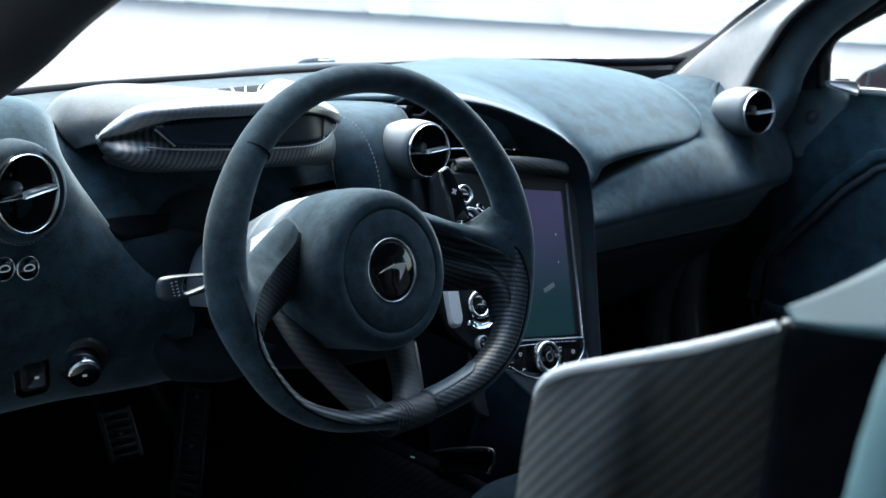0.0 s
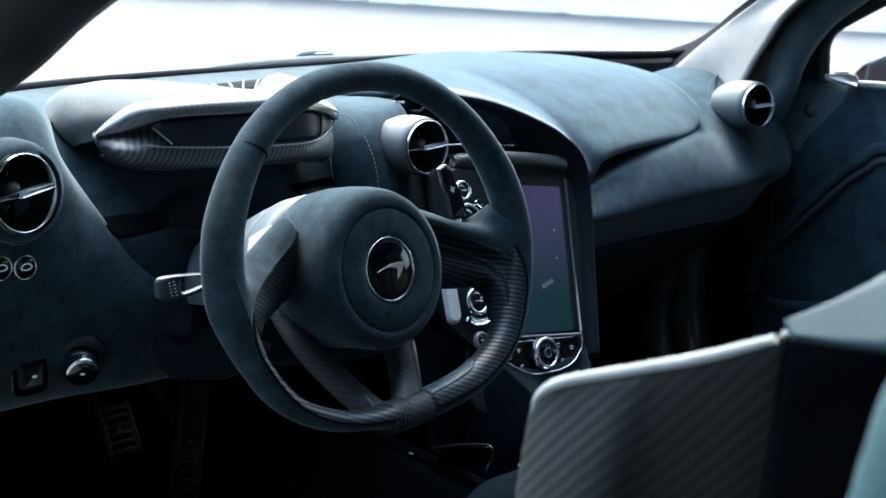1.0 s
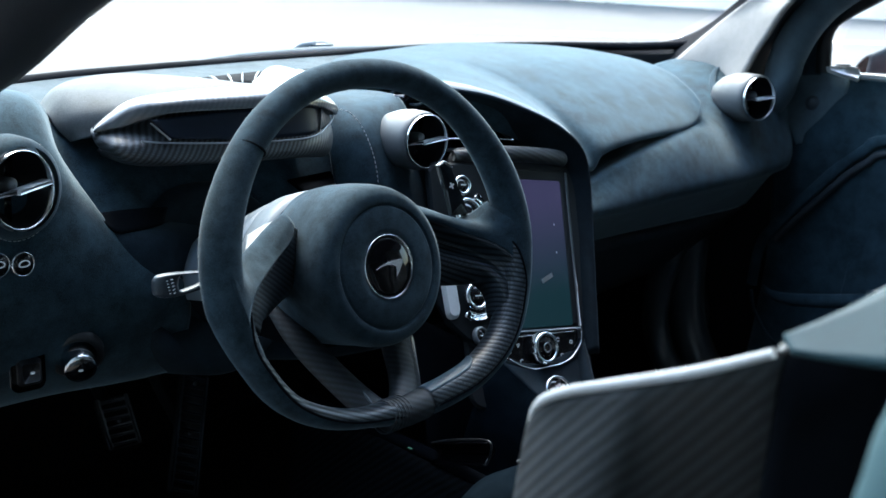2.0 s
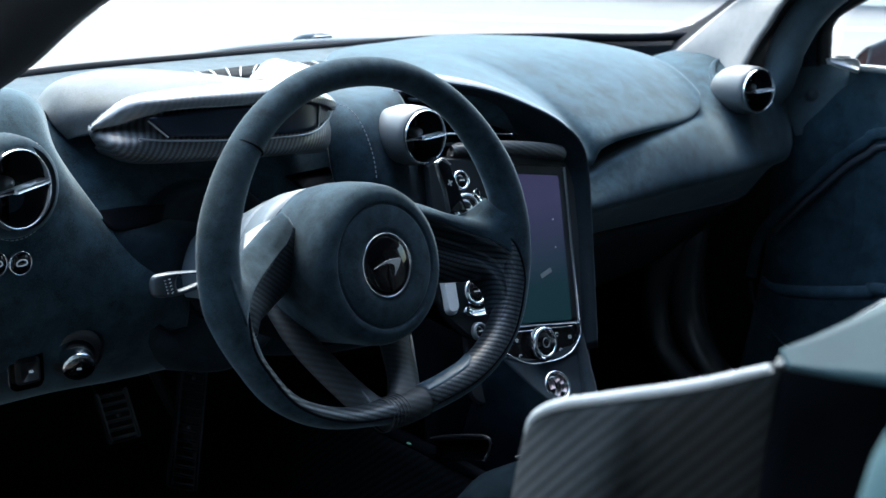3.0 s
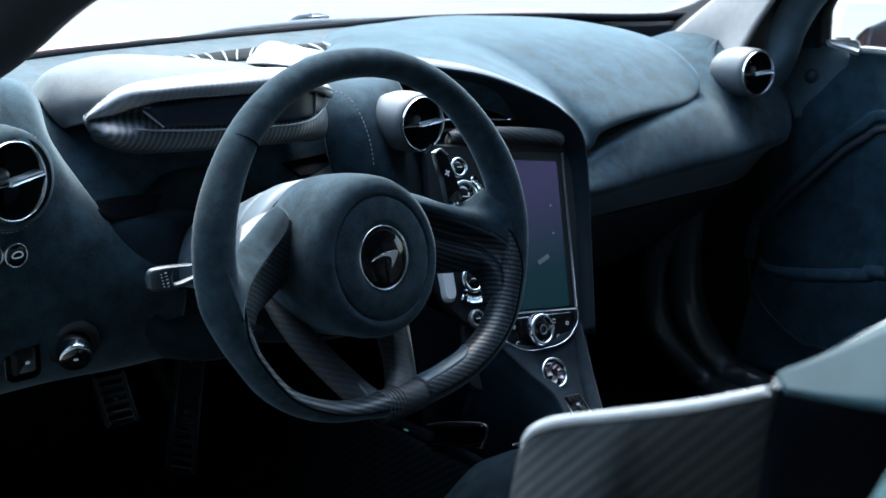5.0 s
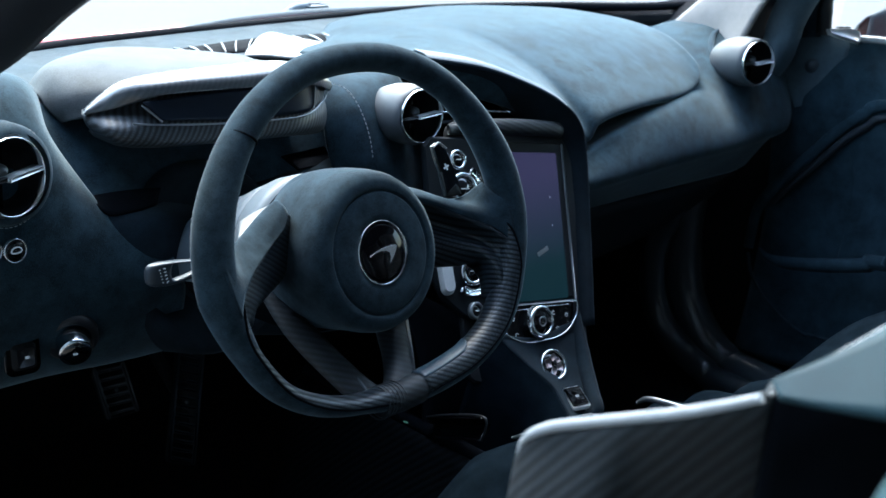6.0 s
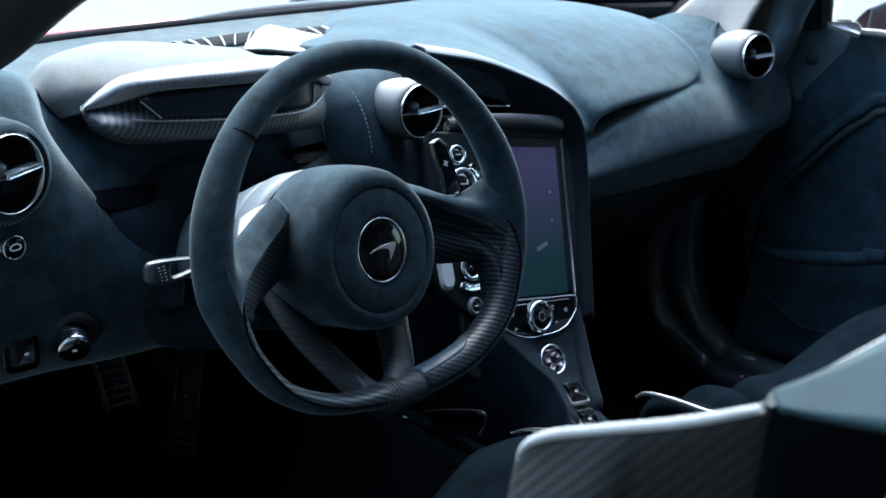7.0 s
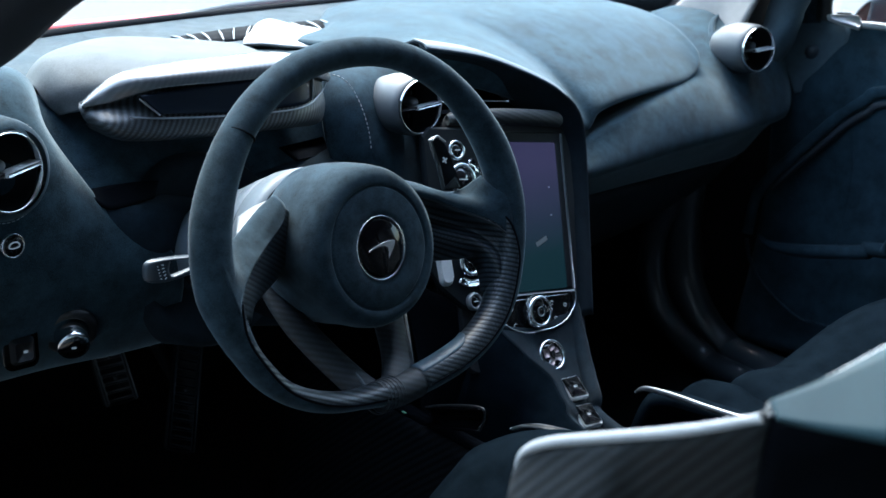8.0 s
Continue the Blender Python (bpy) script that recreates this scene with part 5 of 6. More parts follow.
brake = thing("parking_brake_switch", "black parking brake rocker in a rounded recess", "switch", (-0.605, 0.215, 0.60))
bm_ = frame_at((-0.5965, 0.2225, 0.6085), (-0.05, -0.98, 0.12))
part("recess", moved(slab(rounded(0.032, 0.040, 0.008), 0.003, 0.001), bm_), GLOSS, brake, "gloss black recess")
part("rocker", moved(slab(rounded(0.022, 0.024, 0.004), 0.009, 0.004), bm_ @ pose(0, -0.002, 0)), PLASTIC, brake, "black rocker")
part("symbol", moved(slab(rounded(0.0042, 0.0024, 0.001), 0.0005, 0.0001), bm_ @ pose(0.001, -0.002, 0.009)), LIT, brake)


# ================= centre console =================
console = thing("centre_console", "dark centre console with a portrait screen and controls", "console", (0, 0.15, 0.4))
SA, SB, SR = Vector((0.048, 0.105, 0.563)), Vector((0.074, 0.171, 0.721)), Vector((0.163, -0.014, -0.002)).normalized()
SU = (SB - SA).normalized()
SN = SR.cross(SU).normalized()
SRX = SU.cross(SN).normalized()
SM = Matrix((SRX, SU, SN)).transposed().to_4x4()
SM.translation = (SA + SB) / 2 - SRX * 0.054     # the middle of the screen


def on_panel(name, vf, mat, parent=None, label="", **k):
    return part(name, moved(vf, SM), mat, parent or console, label, **k)


on_panel("fascia", moved(slab(rounded(0.20, 0.30, 0.02), 0.006, 0.002), pose(-0.02, -0.03, -0.010)), MATTE, label="black fascia plate")
frame_part = on_panel("screen_frame", moved(slab(rounded(0.144, 0.190, 0.006), 0.007, 0.0025), pose(-0.0125, 0.002, -0.006)), MATTE, label="black screen bezel")
SCREEN = glowing("display_lit", (0.006, 0.007, 0.01), (0.01, 0.05, 0.06), (0.09, 0.075, 0.19), 0.60, 0.70, 0.06)
on_panel("screen", moved(slab(rounded(0.122, 0.177, 0.003), 0.0022, 0.0006), pose(-0.014, -0.0045, 0.0)), SCREEN, label="portrait touch screen, dimly lit violet and green")
# a faint glow paints in the green reflected at the screen's side
GREEN_GLOW = glowing("display_green_glow", (0.006, 0.009, 0.010), (0.02, 0.15, 0.10), (0.03, 0.14, 0.11), 0.60, 0.70, 0.06)
on_panel("screen_tile", moved(slab(rounded(0.030, 0.105, 0.002), 0.0004, 0.0001), pose(-0.059, 0.026, 0.0022)), GREEN_GLOW, label="faint green glow painting in a reflection on the screen", smooth=False)
# the wide tilted bar paints in a reflection; the two dots are icons
for u, v, w in ((0.010, -0.035, 0.020), (0.030, 0.030, 0.0015), (0.030, -0.004, 0.0015)):
    on_panel("screen_mark", moved(slab(rounded(w, 0.0055 if w > 0.01 else 0.0022, 0.0008), 0.0003, 0.0001), pose(u, v, 0.0022, 0, 0, 24 if w > 0.01 else 0)), SILVER_PAINT if w > 0.01 else LIT, label="", smooth=False)
on_panel("screen_edge", moved(slab(rounded(0.002, 0.19, 0.0008), 0.002, 0.0004), pose(0.0585, 0, 0.001)), SATIN, label="bright screen edge line")
on_panel("screen_edge", moved(slab(rounded(0.118, 0.002, 0.0008), 0.002, 0.0004), pose(0, -0.096, 0.001)), SATIN)
on_panel("screen_ledge", tube([(-0.12, 0.108, 0.0), (-0.06, 0.112, 0.006), (0.0, 0.113, 0.008), (0.05, 0.112, 0.004), (0.062, 0.108, -0.004)], (0.006, 0.010, 0.010, 0.010, 0.006), 30, 12, flat=0.7), CARBON_LEG, label="carbon ledge above the screen")
# binnacle surround
OUT = [(-0.075, 0.262, 0.826), (-0.016, 0.228, 0.818), (0.028, 0.200, 0.803), (0.072, 0.180, 0.782), (0.102, 0.168, 0.757), (0.116, 0.160, 0.715), (0.105, 0.130, 0.62), (0.080, 0.088, 0.518)]
INN = [(-0.070, 0.290, 0.800), (-0.020, 0.262, 0.795), (0.022, 0.235, 0.783), (0.058, 0.210, 0.762), (0.080, 0.195, 0.738), (0.086, 0.180, 0.700), (0.074, 0.128, 0.60), (0.052, 0.096, 0.520)]
o, i_ = np.array(OUT), np.array(INN)
part("surround", loft([o + (0.012, 0.10, -0.030), o + (0.006, 0.03, 0.003), o + (0.001, 0.006, 0.001), o, o * 0.8 + i_ * 0.2 + (0, -0.001, 0), i_, i_ + (0, 0.05, 0)], 30, 70), STACK, console, "smooth dark arched surround", 0.004)
# the lit top edge of the surround, painted as a pale strip
part("surround_top", loft([o[:5] + (0.006, 0.030, 0.0065), o[:5] + (0.001, 0.008, 0.0065), o[:5] + (-0.001, -0.001, 0.002)], 8, 40), SHELL, console, "pale strip painting in the highlight on the arch's top edge", 0.002)
part("vent_recess", loft([[(-0.09, 0.31, 0.81), (-0.09, 0.29, 0.76), (-0.09, 0.22, 0.735)], [(0.0, 0.30, 0.805), (0.0, 0.28, 0.76), (0.0, 0.21, 0.733)], [(0.085, 0.26, 0.775), (0.085, 0.25, 0.75), (0.085, 0.19, 0.728)]], 12, 12), GLOSS, console, "black recess of the centre outlet", 0.004)
part("outlet_bar", tube([(-0.10, 0.235, 0.772), (-0.04, 0.222, 0.771), (0.017, 0.209, 0.768)], 0.0022, 16, 8, flat=0.7), CHROME, console, "bright outlet bar")
part("outlet_blade", tube([(-0.10, 0.262, 0.752), (-0.03, 0.245, 0.752), (0.045, 0.222, 0.748)], 0.006, 16, 8, flat=0.3), PLASTIC, console, "dark outlet blade")
# controls below the screen
ctl = [(-0.075, 0.024), (0.055, 0.0265), (0.0558, 0.020), (0.0512, 0.0069), (0.0367, -0.0064), (0.0164, -0.0136), (-0.0262, -0.0161), (-0.0484, -0.0116), (-0.0693, -0.0008)]
cp = on_panel("control_panel", moved(slab(ctl, 0.006, 0.002), pose(0, -0.125, -0.004)), PIANO, label="gloss black control panel")
on_panel("panel_edge", moved(tube([(0.050, 0.0275, 0), (0.0558, 0.0250, 0), (0.0553, 0.015, 0), (0.0512, 0.0069, 0), (0.0367, -0.0064, 0), (0.0164, -0.0136, 0), (-0.0050, -0.0156, 0), (-0.0262, -0.0161, 0), (-0.0484, -0.0116, 0), (-0.0693, -0.0008, 0)], 0.0011, 70, 8), pose(0, -0.1245, 0.0058)), CHROME, cp, "bright panel edge line")
on_panel("panel_edge", moved(tube([(-0.06, 0.022, 0), (-0.02, 0.0235, 0), (0.045, 0.0245, 0)], 0.0006, 30, 6), pose(0, -0.125, 0.003)), CHROME, cp)
kn = on_panel("dial", moved(lathe([(0.0195, 0.0), (0.0195, 0.010), (0.018, 0.0125), (0.0155, 0.013), (0.0145, 0.011)], 40), pose(-0.0120, -0.1175, 0.002)), CHROME, label="knurled bright dial")
on_panel("dial_cap", moved(lathe([(0.015, 0.009), (0.0142, 0.0115), (0.0004, 0.012)], 32), pose(-0.0120, -0.1175, 0.002)), GLOSS, kn, "black dial cap")
on_panel("dial_mark", moved(lathe([(0.0045, 0.012), (0.0052, 0.0128), (0.0060, 0.012)], 24), pose(-0.0120, -0.1175, 0.002)), SATIN, kn)
for k, (u, v) in enumerate(((-0.048, 0.013), (-0.044, -0.006), (0.018, 0.016), (0.023, -0.003), (0.040, 0.012), (-0.062, 0.006))):
    on_panel("panel_symbol", moved(tube([(0.0024 * math.cos(a), 0.0022 * math.sin(a), 0) for a in np.linspace(0.5, 0.5 + 2 * math.pi * (1.0, 0.6, 0.8, 0.7, 1.0, 0.8)[k], 4 + k % 3)], 0.00045, 16, 5), pose(u, -0.125 + v, 0.0024)), LIT, cp)
# column of buttons to the driver's side
on_panel("button_panel", moved(slab([(-0.160, 0.090), (-0.150, 0.100), (-0.060, 0.100), (-0.060, -0.122), (-0.090, -0.120), (-0.125, -0.102), (-0.150, -0.082), (-0.160, -0.062)][::-1], 0.008, 0.003), pose(0, 0, -0.004)), PANEL, label="satin dark grey button panel")
for u, v, r in ((-0.1166, 0.0732, 0.0105), (-0.1110, 0.0400, 0.0175), (-0.1083, -0.0530, 0.0150), (-0.1083, -0.0977, 0.0090)):
    b = on_panel("button_ring", moved(lathe([(r * 1.12, 0.0), (r * 1.12, 0.005), (r * 0.98, 0.0075), (r * 0.78, 0.0065), (r * 0.74, 0.003)], 36), pose(u, v, 0.003)), CHROME if r > 0.01 else SATIN, label="bright round control ring")
    on_panel("button_cap", moved(lathe([(r * 0.76, 0.003), (r * 0.70, 0.006), (0.0004, 0.0065)], 30), pose(u, v, 0.003)), GLOSS, b, "black button cap")
    on_panel("button_mark", moved(slab(rounded(r * 0.7, 0.0012, 0.0004), 0.0004, 0.0001), pose(u, v, 0.0096)), LIT, b)
on_panel("toggle_plate", moved(slab(rounded(0.018, 0.060, 0.008), 0.007, 0.004), pose(-0.1480, -0.048, 0.004, 0, 0, 6)), BAR, label="metal toggle plate with its reflection painted bright")
for v, a0, a1 in ((-0.053, -130, 75), (0.040, -40, 60)):
    arc = [radians(a) for a in np.linspace(a0, a1, 14)]
    on_panel("collar", moved(slab([(0.0285 * math.cos(a), 0.0285 * math.sin(a)) for a in arc] + [(0.0205 * math.cos(a), 0.0205 * math.sin(a)) for a in arc[::-1]], 0.005, 0.001), pose(-0.1083, v, 0.003)), CHROME, label="bright crescent collar round the control")
# start button and lower stack
STACK_LEFT = [(-0.090, 0.106, 0.540), (-0.068, 0.068, 0.508), (-0.056, 0.040, 0.490), (-0.063, 0.010, 0.473), (-0.074, -0.030, 0.458), (-0.090, -0.25, 0.45)]
STACK_RIGHT = [(0.054, 0.097, 0.537), (0.036, 0.066, 0.497), (0.022, 0.045, 0.478), (0.000, 0.012, 0.460), (-0.013, -0.020, 0.441), (-0.03, -0.25, 0.42)]
sl, sr = np.array(STACK_LEFT), np.array(STACK_RIGHT)
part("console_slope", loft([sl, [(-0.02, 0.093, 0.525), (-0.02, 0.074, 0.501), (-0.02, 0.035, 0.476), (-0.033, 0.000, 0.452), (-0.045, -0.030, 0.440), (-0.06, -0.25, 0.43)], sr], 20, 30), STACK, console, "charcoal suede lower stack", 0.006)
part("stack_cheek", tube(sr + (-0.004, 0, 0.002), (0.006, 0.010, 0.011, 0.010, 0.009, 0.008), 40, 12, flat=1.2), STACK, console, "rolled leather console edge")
part("console_side", loft([sl + (0.002, 0.002, 0.002), sl + (-0.030, 0.0, -0.035), sl * (1, 1, 0.5) + (-0.05, 0.01, 0.12)], 20, 30), SUEDE_SEAT, console, "smooth black leather console flank, darkened for shade", 0.006)
part("console_side", loft([sr + (0.002, 0, -0.002), sr + (0.006, 0.006, -0.10), sr * (1, 1, 0.4) + (0.010, 0.01, 0.0)], 16, 20), LEATHER, console, "dark passenger-side flank", 0.006)
part("console_root", loft([[(-0.13, 0.22, 0.57), (-0.14, 0.16, 0.45), (-0.15, 0.14, 0.25)], [(-0.02, 0.12, 0.52), (-0.02, 0.12, 0.40), (-0.02, 0.12, 0.2)], [(0.11, 0.20, 0.57), (0.10, 0.16, 0.45), (0.10, 0.14, 0.25)]], 14, 14), VOID, console, "dark console root", 0.006)
stn = Vector((-0.12, -0.78, 0.6))
sm = frame_at((-0.0270, 0.0632, 0.5020), stn) @ Matrix.Scale(1.08, 4)
sb = thing("start_button", "round clear engine start button in a bright ring", "button", (-0.022, 0.072, 0.498))
part("button_ring", moved(lathe([(0.0175, -0.006), (0.0175, 0.003), (0.016, 0.0045), (0.0142, 0.003), (0.014, 0.0)], 40), sm), CHROME, sb)
part("button_cap", moved(lathe([(0.0143, 0.0), (0.013, 0.0018), (0.0004, 0.0026)], 36), sm), GLOSS, sb, "gloss dark cap")
for k, (u, v, w, h) in enumerate(((-0.007, 0.003, 0.008, 0.010), (0.002, 0.008, 0.009, 0.006), (-0.003, -0.007, 0.009, 0.007), (0.007, -0.004, 0.007, 0.009), (0.007, 0.004, 0.006, 0.006), (-0.001, 0.0, 0.006, 0.006))):
    part("facet", moved(slab(rounded(w, h, 0.001), 0.0006, 0.0002), sm @ pose(u, v, 0.0018, 0, 0, 25 * k)), CRYSTAL, sb)
for at in ((-0.0300, 0.024, 0.4745), (-0.0375, -0.005, 0.4540)):
    m = frame_at(at, (-0.1, -0.45, 0.9), (0.25, 1, 0.4))
    g = thing("rocker_switch", "black rocker switch outlined in bright metal", "switch", at, "console rocker switches")
    part("switch_frame", moved(slab(rounded(0.027, 0.030, 0.003), 0.005, 0.001), m), BAR, g, "bright outline")
    part("rocker", moved(slab(rounded(0.0225, 0.0255, 0.002), 0.003, 0.001), m @ pose(0, 0.0006, 0.0042)), GLOSS, g, "gloss black rocker")
    part("symbol", moved(slab(rounded(0.005, 0.003, 0.001), 0.0004, 0.0001), m @ pose(0, 0.0, 0.0073)), LIT, g)
# cup tray and tunnel at the driver's side
tunnel = thing("tunnel_side", "carbon-fibre tunnel side panel beside the driver's legs", "tunnel trim", (-0.2, 0, 0.3))
part("tunnel_edge", tube([(-0.165, 0.34, 0.425), (-0.150, 0.10, 0.425), (-0.115, -0.25, 0.405)], 0.008, 20, 8), VOID, tunnel, "dark rolled tunnel edge")
part("tunnel_panel", loft([[(-0.17, 0.35, 0.42), (-0.20, 0.34, 0.30), (-0.22, 0.34, 0.18)], [(-0.155, 0.10, 0.42), (-0.19, 0.09, 0.30), (-0.21, 0.08, 0.18)], [(-0.12, -0.25, 0.40), (-0.16, -0.25, 0.30), (-0.19, -0.25, 0.18)]], 16, 16), CARBON_TUNNEL, tunnel, "", 0.01)


for flat_part in console.children_recursive:
    if flat_part.type == "MESH" and flat_part.name.split(".")[0] in ("fascia", "screen", "screen_frame", "control_panel", "button_panel", "toggle_plate"):
        sharp(flat_part, 25)

# small tray on the tunnel
tray = thing("storage_tray", "small gloss black storage tray on the tunnel", "tray", (-0.16, 0.1, 0.40))
part("tray_lip", tube([(-0.165, 0.128, 0.450), (-0.165, 0.101, 0.464), (-0.165, 0.061, 0.481), (-0.165, 0.043, 0.485), (-0.165, 0.040, 0.475), (-0.165, 0.044, 0.457)], (0.0008, 0.0012, 0.0014, 0.0014, 0.0012, 0.0008), 40, 8), PLASTIC, tray, "dull dark rim")
part("tray_bowl", loft([[(-0.163, 0.130, 0.448), (-0.163, 0.046, 0.483)], [(-0.151, 0.129, 0.435), (-0.151, 0.046, 0.469)], [(-0.163, 0.127, 0.423), (-0.163, 0.046, 0.455)]], 10, 12), BADGE, tray, "gloss black bowl", 0.002)
part("tray_lamp", moved(lathe([(0.0030, 0.0), (0.0026, 0.0014), (0.0004, 0.002)], 16), frame_at((-0.180, 0.146, 0.440), (-0.9, -0.3, 0.4)) @ Matrix.Diagonal((1.1, 0.4, 0.6, 1))), glowing("green_lamp", (0.05, 0.12, 0.10), (0.25, 0.6, 0.45), (0.25, 0.6, 0.45), 0, 1, 0.02), tray, "faint green indicator lamp")

# ================= pedals =================
for at, w, h, lean, rows_, name, lab in (((-0.270, 0.622, 0.308), 0.048, 0.072, 38, 6, "brake_pedal", "slotted dull metal brake pedal"), ((-0.204, 0.550, 0.300), 0.042, 0.17, 36, 14, "accelerator_pedal", "long slotted dark metal accelerator pedal")):
    m = frame_at(at, (-0.05, -math.cos(radians(lean)), math.sin(radians(lean))), (0.0, 0.0, 1.0) if name == "brake_pedal" else (0.45, 0.55, 0.75))
    p = thing(name, lab, "pedal", at, "foot pedals")
    part("pedal_plate", moved(slab(rounded(w, h, 0.007), 0.006, 0.002), m), PLASTIC, p)
    for s in (-1, 1):
        part("side_rail", moved(slab(rounded(0.005, h, 0.002), 0.004, 0.001), m @ pose(s * (w / 2 - 0.003), 0, 0.006)), SATIN if name == "brake_pedal" else STALK, p)
    for k in range(rows_):
        part("tread_bar", moved(slab(rounded(w - 0.010, 0.0045, 0.002), 0.004, 0.001), m @ pose(0, h / 2 - 0.006 - k * (h - 0.012) / (rows_ - 1), 0.006)), SATIN if name == "brake_pedal" else STALK, p)
    part("pedal_arm", tube([tuple(m @ Vector((0, 0, -0.001))), (at[0], at[1] + 0.10, at[2] + 0.08), (at[0], at[1] + 0.16, at[2] + 0.25)], 0.009, 14, 8), PLASTIC, p)
    for v in (h * 0.42, 0.0):
        part("stud", moved(lathe([(0.0028, 0.0), (0.0026, 0.002), (0.0004, 0.0025)], 12), m @ pose(0, v, 0.009)), SATIN, p)

# ================= seats =================
seat = thing("driver_seat", "driver's bucket seat with a bare carbon-fibre shell", "seat", (-0.40, -0.45, 0.2))
WING_FRONT = [
    [(-0.6965, -0.4125, 0.834), (-0.699, -0.4125, 0.81), (-0.700, -0.4115, 0.74), (-0.700, -0.405, 0.62), (-0.69, -0.39, 0.48)],
    [(-0.6960, -0.4165, 0.845), (-0.700, -0.4165, 0.81), (-0.704, -0.4160, 0.74), (-0.704, -0.410, 0.62), (-0.70, -0.40, 0.48)],
    [(-0.6935, -0.426, 0.8525), (-0.701, -0.426, 0.81), (-0.706, -0.426, 0.74), (-0.707, -0.42, 0.62), (-0.70, -0.41, 0.48)]]
WING_REAR = [
    [(-0.689, -0.442, 0.8600), (-0.699, -0.442, 0.81), (-0.704, -0.441, 0.74), (-0.706, -0.436, 0.62), (-0.70, -0.42, 0.48)],
    [(-0.6865, -0.452, 0.8645), (-0.6930, -0.4515, 0.81), (-0.6960, -0.4510, 0.74), (-0.698, -0.447, 0.62), (-0.695, -0.44, 0.48)],
    [(-0.6840, -0.461, 0.8690), (-0.6790, -0.4560, 0.81), (-0.6780, -0.4555, 0.74), (-0.684, -0.453, 0.62), (-0.69, -0.45, 0.48)],
    [(-0.6800, -0.4745, 0.8752), (-0.664, -0.466, 0.81), (-0.658, -0.465, 0.74), (-0.670, -0.465, 0.62), (-0.68, -0.46, 0.48)],
    [(-0.6685, -0.4975, 0.8885), (-0.632, -0.497, 0.81), (-0.616, -0.498, 0.74), (-0.625, -0.51, 0.62), (-0.65, -0.52, 0.48)],
    [(-0.655, -0.495, 0.8885), (-0.618, -0.494, 0.81), (-0.602, -0.496, 0.74), (-0.610, -0.51, 0.62), (-0.63, -0.52, 0.48)]]
part("side_wing", loft(WING_FRONT + WING_REAR, 60, 30), CARBON_SEAT, seat, "bare twill carbon side wing", 0.003)
# this sheet stands in for the shadowed gap behind the wing
part("wing_gap", loft([[(-0.664, -0.500, 0.888), (-0.664, -0.505, 0.74), (-0.67, -0.53, 0.48)], [(-0.625, -0.530, 0.897), (-0.63, -0.54, 0.74), (-0.64, -0.57, 0.48)], [(-0.56, -0.56, 0.90), (-0.57, -0.58, 0.74), (-0.58, -0.62, 0.48)]], 16, 12), VOID, seat, "black sheet painting in the shade behind the wing", 0.004)
part("wing_rim", tube([(-0.6975, -0.4125, 0.835), (-0.6972, -0.4145, 0.842), (-0.6965, -0.4190, 0.8478), (-0.6945, -0.4270, 0.8535), (-0.6895, -0.4430, 0.8610), (-0.6815, -0.4755, 0.8765), (-0.6745, -0.5010, 0.8910)], (0.0003, 0.0014, 0.0021, 0.0023, 0.0023, 0.0023, 0.0018), 60, 12), EDGE, seat, "smooth shell edge with its bright highlight painted in")
part("shoulder_rim", tube([(-0.674, -0.5030, 0.8925), (-0.660, -0.511, 0.902), (-0.640, -0.523, 0.9145), (-0.60, -0.546, 0.940), (-0.52, -0.58, 0.985)], (0.0004, 0.0017, 0.0021, 0.0021, 0.0021), 40, 12), EDGE, seat, "smooth shell edge with its bright highlight painted in")
part("shoulder", loft([[(-0.672, -0.502, 0.897), (-0.660, -0.512, 0.905), (-0.640, -0.524, 0.917), (-0.60, -0.546, 0.942), (-0.52, -0.58, 0.985)], [(-0.676, -0.508, 0.894), (-0.672, -0.522, 0.895), (-0.665, -0.542, 0.897), (-0.650, -0.58, 0.90), (-0.62, -0.66, 0.91)]], 8, 30), SHOULDER, seat, "blue-grey satin shoulder face", 0.003)
part("back_shell", loft([[(-0.62, -0.60, 0.48), (-0.62, -0.64, 0.70), (-0.60, -0.70, 0.86), (-0.53, -0.76, 1.00)], [(-0.50, -0.68, 0.46), (-0.50, -0.74, 0.70), (-0.50, -0.80, 0.90), (-0.46, -0.84, 1.08)], [(-0.38, -0.70, 0.46), (-0.38, -0.76, 0.70), (-0.38, -0.82, 0.90), (-0.38, -0.86, 1.10)], [(-0.24, -0.68, 0.46), (-0.24, -0.74, 0.70), (-0.24, -0.80, 0.90), (-0.28, -0.84, 1.08)], [(-0.12, -0.56, 0.48), (-0.12, -0.60, 0.70), (-0.14, -0.68, 0.88), (-0.2, -0.76, 1.02)]], 30, 24), LEATHER, seat, "dark padded backrest", 0.05)
part("rear_flank", tube([(-0.7440, -0.6082, 0.7477), (-0.7610, -0.6022, 0.8327), (-0.7678, -0.5997, 0.8752), (-0.7695, -0.6006, 0.8964), (-0.7729, -0.6056, 0.9262), (-0.7780, -0.6210, 0.9602)], 0.0247, 30, 16), SHOULDER, seat, "blue-grey satin rear flank")


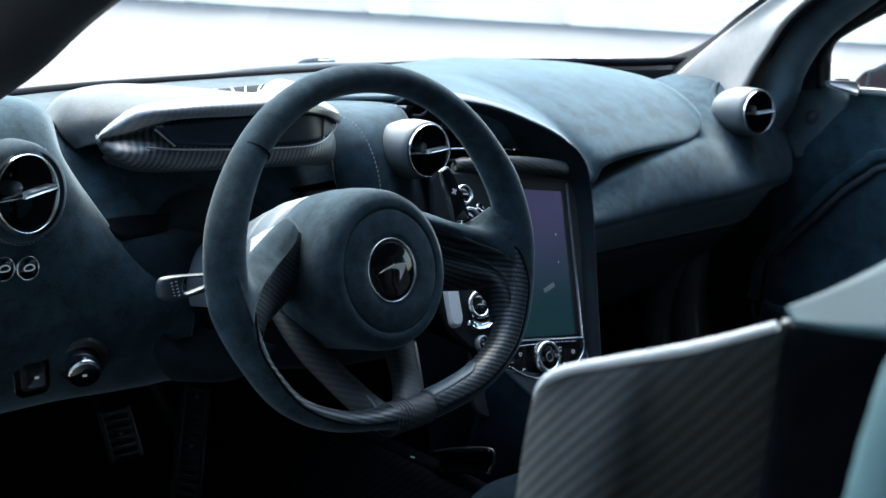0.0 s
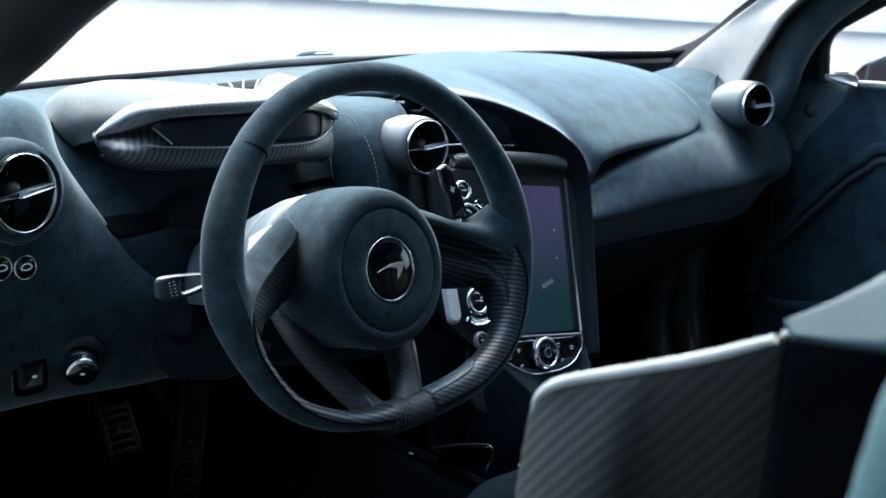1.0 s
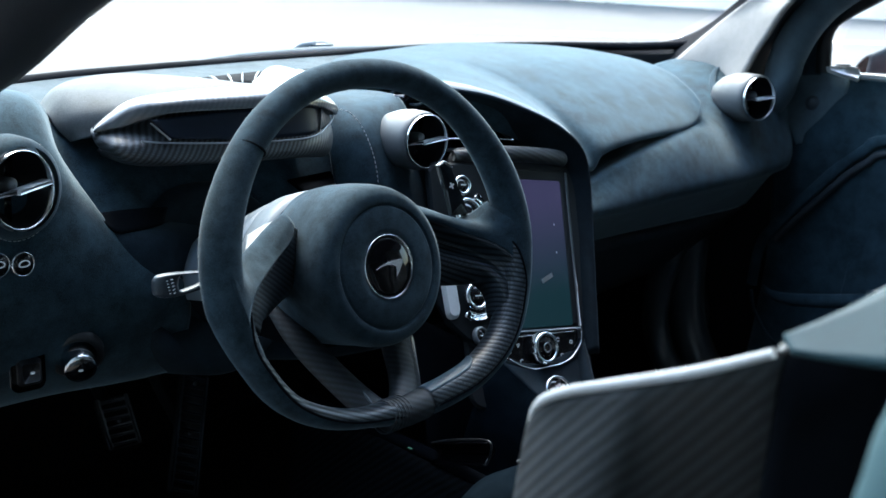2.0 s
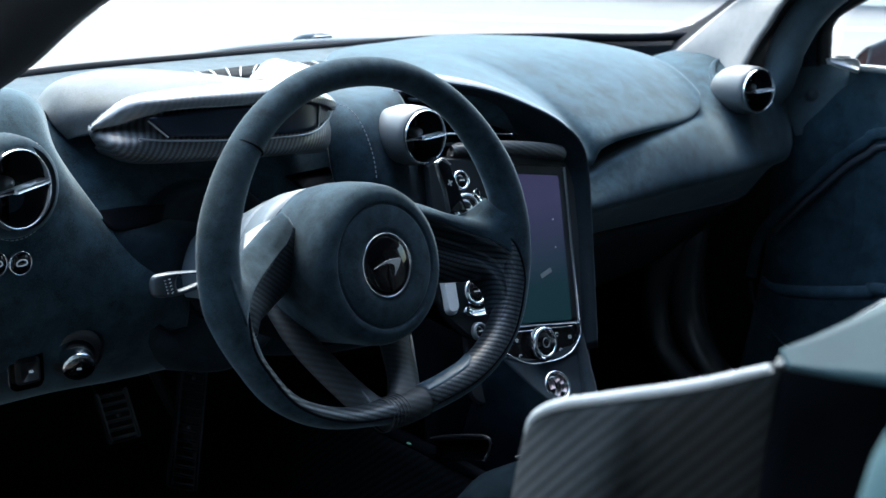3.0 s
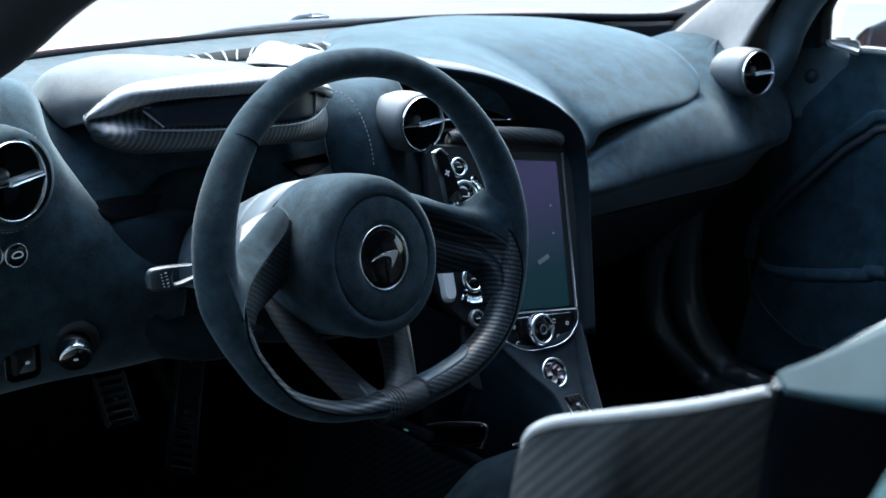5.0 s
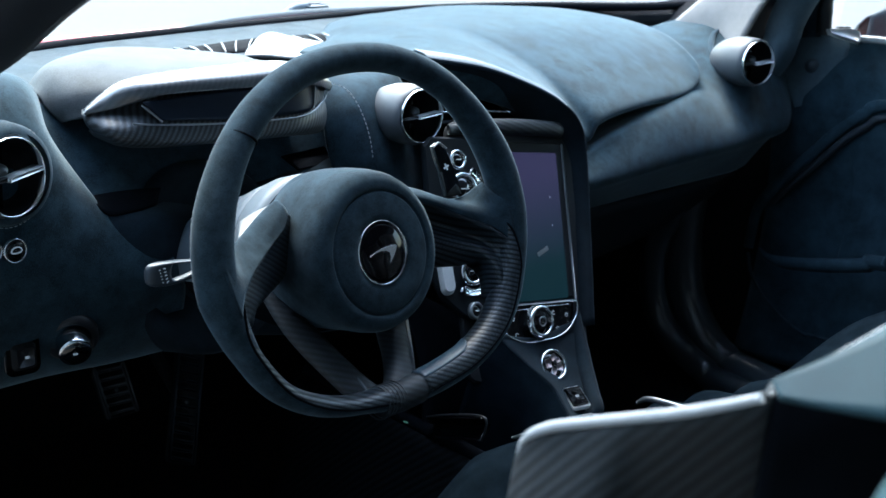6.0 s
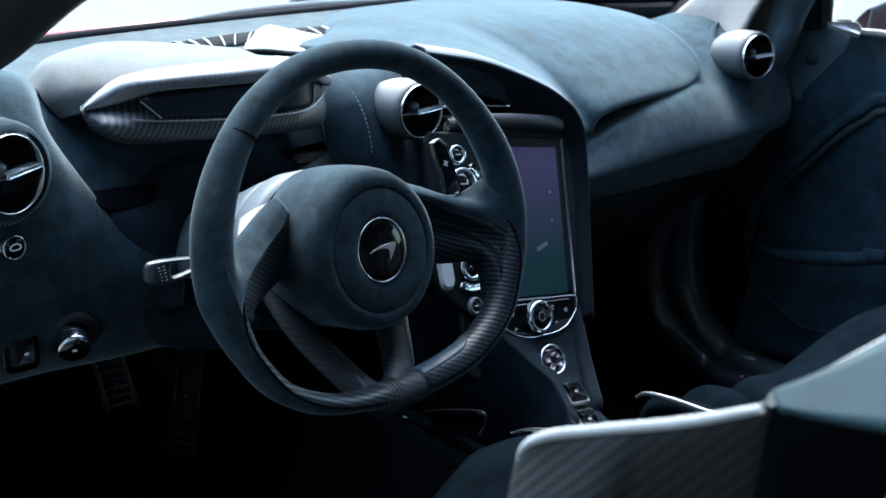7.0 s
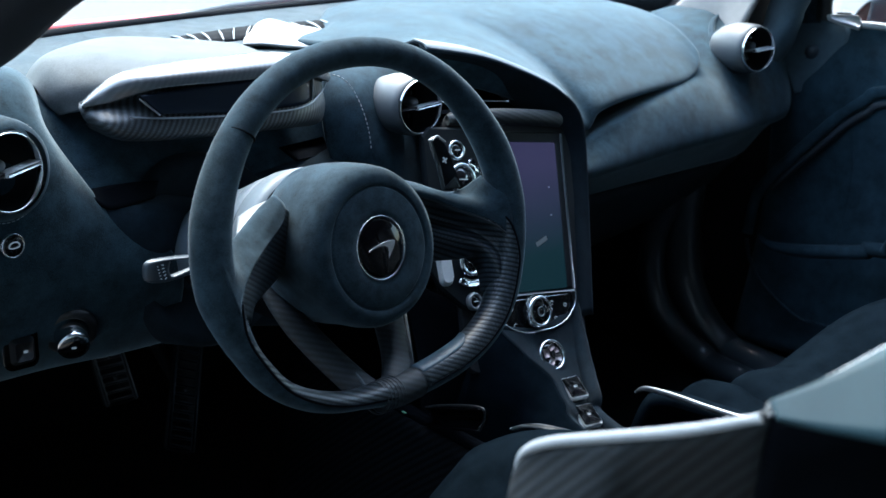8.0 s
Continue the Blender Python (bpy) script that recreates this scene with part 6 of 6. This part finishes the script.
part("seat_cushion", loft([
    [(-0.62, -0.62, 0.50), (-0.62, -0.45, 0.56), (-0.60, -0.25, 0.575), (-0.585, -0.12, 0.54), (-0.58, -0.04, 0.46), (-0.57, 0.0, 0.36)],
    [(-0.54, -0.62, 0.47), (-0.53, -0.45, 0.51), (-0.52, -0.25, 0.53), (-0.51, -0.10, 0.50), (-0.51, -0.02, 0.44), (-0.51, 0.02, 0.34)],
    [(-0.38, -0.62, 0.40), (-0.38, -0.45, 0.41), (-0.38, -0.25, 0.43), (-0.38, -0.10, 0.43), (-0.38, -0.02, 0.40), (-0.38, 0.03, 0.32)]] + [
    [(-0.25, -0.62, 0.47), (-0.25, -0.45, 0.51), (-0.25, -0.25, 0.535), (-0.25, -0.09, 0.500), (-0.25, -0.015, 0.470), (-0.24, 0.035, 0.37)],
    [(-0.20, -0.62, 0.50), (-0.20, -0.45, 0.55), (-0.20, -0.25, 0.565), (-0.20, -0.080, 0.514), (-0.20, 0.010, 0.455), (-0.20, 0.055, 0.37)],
    [(-0.15, -0.62, 0.48), (-0.15, -0.45, 0.53), (-0.15, -0.25, 0.545), (-0.155, -0.08, 0.500), (-0.16, 0.00, 0.455), (-0.165, 0.050, 0.36)]], 50, 40), SUEDE_SEAT, seat, "charcoal suede cushion with raised side bolsters, darkened for shade", 0.02)
part("seat_base", moved(slab(rounded(0.46, 0.5, 0.05), 0.22, 0.02), pose(-0.38, -0.36, 0.19)), PLASTIC, seat, "dark seat base")
part("cushion_edge", tube([(-0.172, -0.100, 0.520), (-0.170, -0.0704, 0.5104), (-0.170, -0.0418, 0.5031), (-0.170, -0.020, 0.4940), (-0.170, -0.002, 0.4830)], (0.005, 0.006, 0.006, 0.005, 0.003), 24, 10, flat=0.6), CARBON_RIM, seat, "carbon cushion edge")
pseat = thing("passenger_seat", "passenger bucket seat with charcoal suede bolsters", "seat", (0.40, -0.45, 0.2))
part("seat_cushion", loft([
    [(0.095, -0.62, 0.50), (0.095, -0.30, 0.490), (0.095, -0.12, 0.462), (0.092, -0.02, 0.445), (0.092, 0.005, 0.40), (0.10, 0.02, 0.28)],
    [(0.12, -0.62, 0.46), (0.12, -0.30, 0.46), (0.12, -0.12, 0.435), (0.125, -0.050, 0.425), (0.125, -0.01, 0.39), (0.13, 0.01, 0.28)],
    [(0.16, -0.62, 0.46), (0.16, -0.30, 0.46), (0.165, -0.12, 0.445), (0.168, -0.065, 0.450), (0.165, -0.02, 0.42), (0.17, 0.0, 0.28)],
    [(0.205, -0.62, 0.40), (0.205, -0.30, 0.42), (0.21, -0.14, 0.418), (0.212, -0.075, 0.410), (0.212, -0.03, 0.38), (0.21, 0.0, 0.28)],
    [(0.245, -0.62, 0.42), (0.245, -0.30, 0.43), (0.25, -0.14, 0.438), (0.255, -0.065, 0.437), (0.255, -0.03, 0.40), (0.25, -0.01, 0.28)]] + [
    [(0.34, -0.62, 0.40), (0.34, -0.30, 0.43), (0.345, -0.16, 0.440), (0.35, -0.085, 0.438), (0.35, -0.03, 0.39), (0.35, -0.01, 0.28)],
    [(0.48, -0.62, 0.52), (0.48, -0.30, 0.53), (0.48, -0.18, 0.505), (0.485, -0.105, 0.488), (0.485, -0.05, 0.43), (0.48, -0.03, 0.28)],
    [(0.60, -0.62, 0.54), (0.60, -0.30, 0.53), (0.60, -0.18, 0.505), (0.60, -0.11, 0.485), (0.60, -0.06, 0.43), (0.59, -0.04, 0.28)]], 50, 40), SUEDE_SEAT, pseat, "charcoal suede cushion with a raised side bolster, darkened for shade", 0.02)
part("seat_base", moved(slab(rounded(0.44, 0.5, 0.05), 0.2, 0.02), pose(0.34, -0.36, 0.19)), PLASTIC, pseat, "dark seat base")
part("shell_edge", tube([(0.086, 0.012, 0.440), (0.084, -0.003, 0.452), (0.086, -0.04, 0.458), (0.088, -0.12, 0.466), (0.09, -0.30, 0.495)], (0.0012, 0.0022, 0.0024, 0.0024, 0.0024), 24, 10, flat=1.6), SATIN, pseat, "thin bright lacquered shell edge")
part("backrest", loft([[(0.12, -0.55, 0.48), (0.12, -0.60, 0.75), (0.2, -0.75, 1.02)], [(0.38, -0.66, 0.46), (0.38, -0.74, 0.75), (0.38, -0.82, 1.10)], [(0.64, -0.55, 0.48), (0.64, -0.60, 0.75), (0.56, -0.75, 1.02)]], 24, 20), LEATHER, pseat, "dark padded backrest", 0.05)
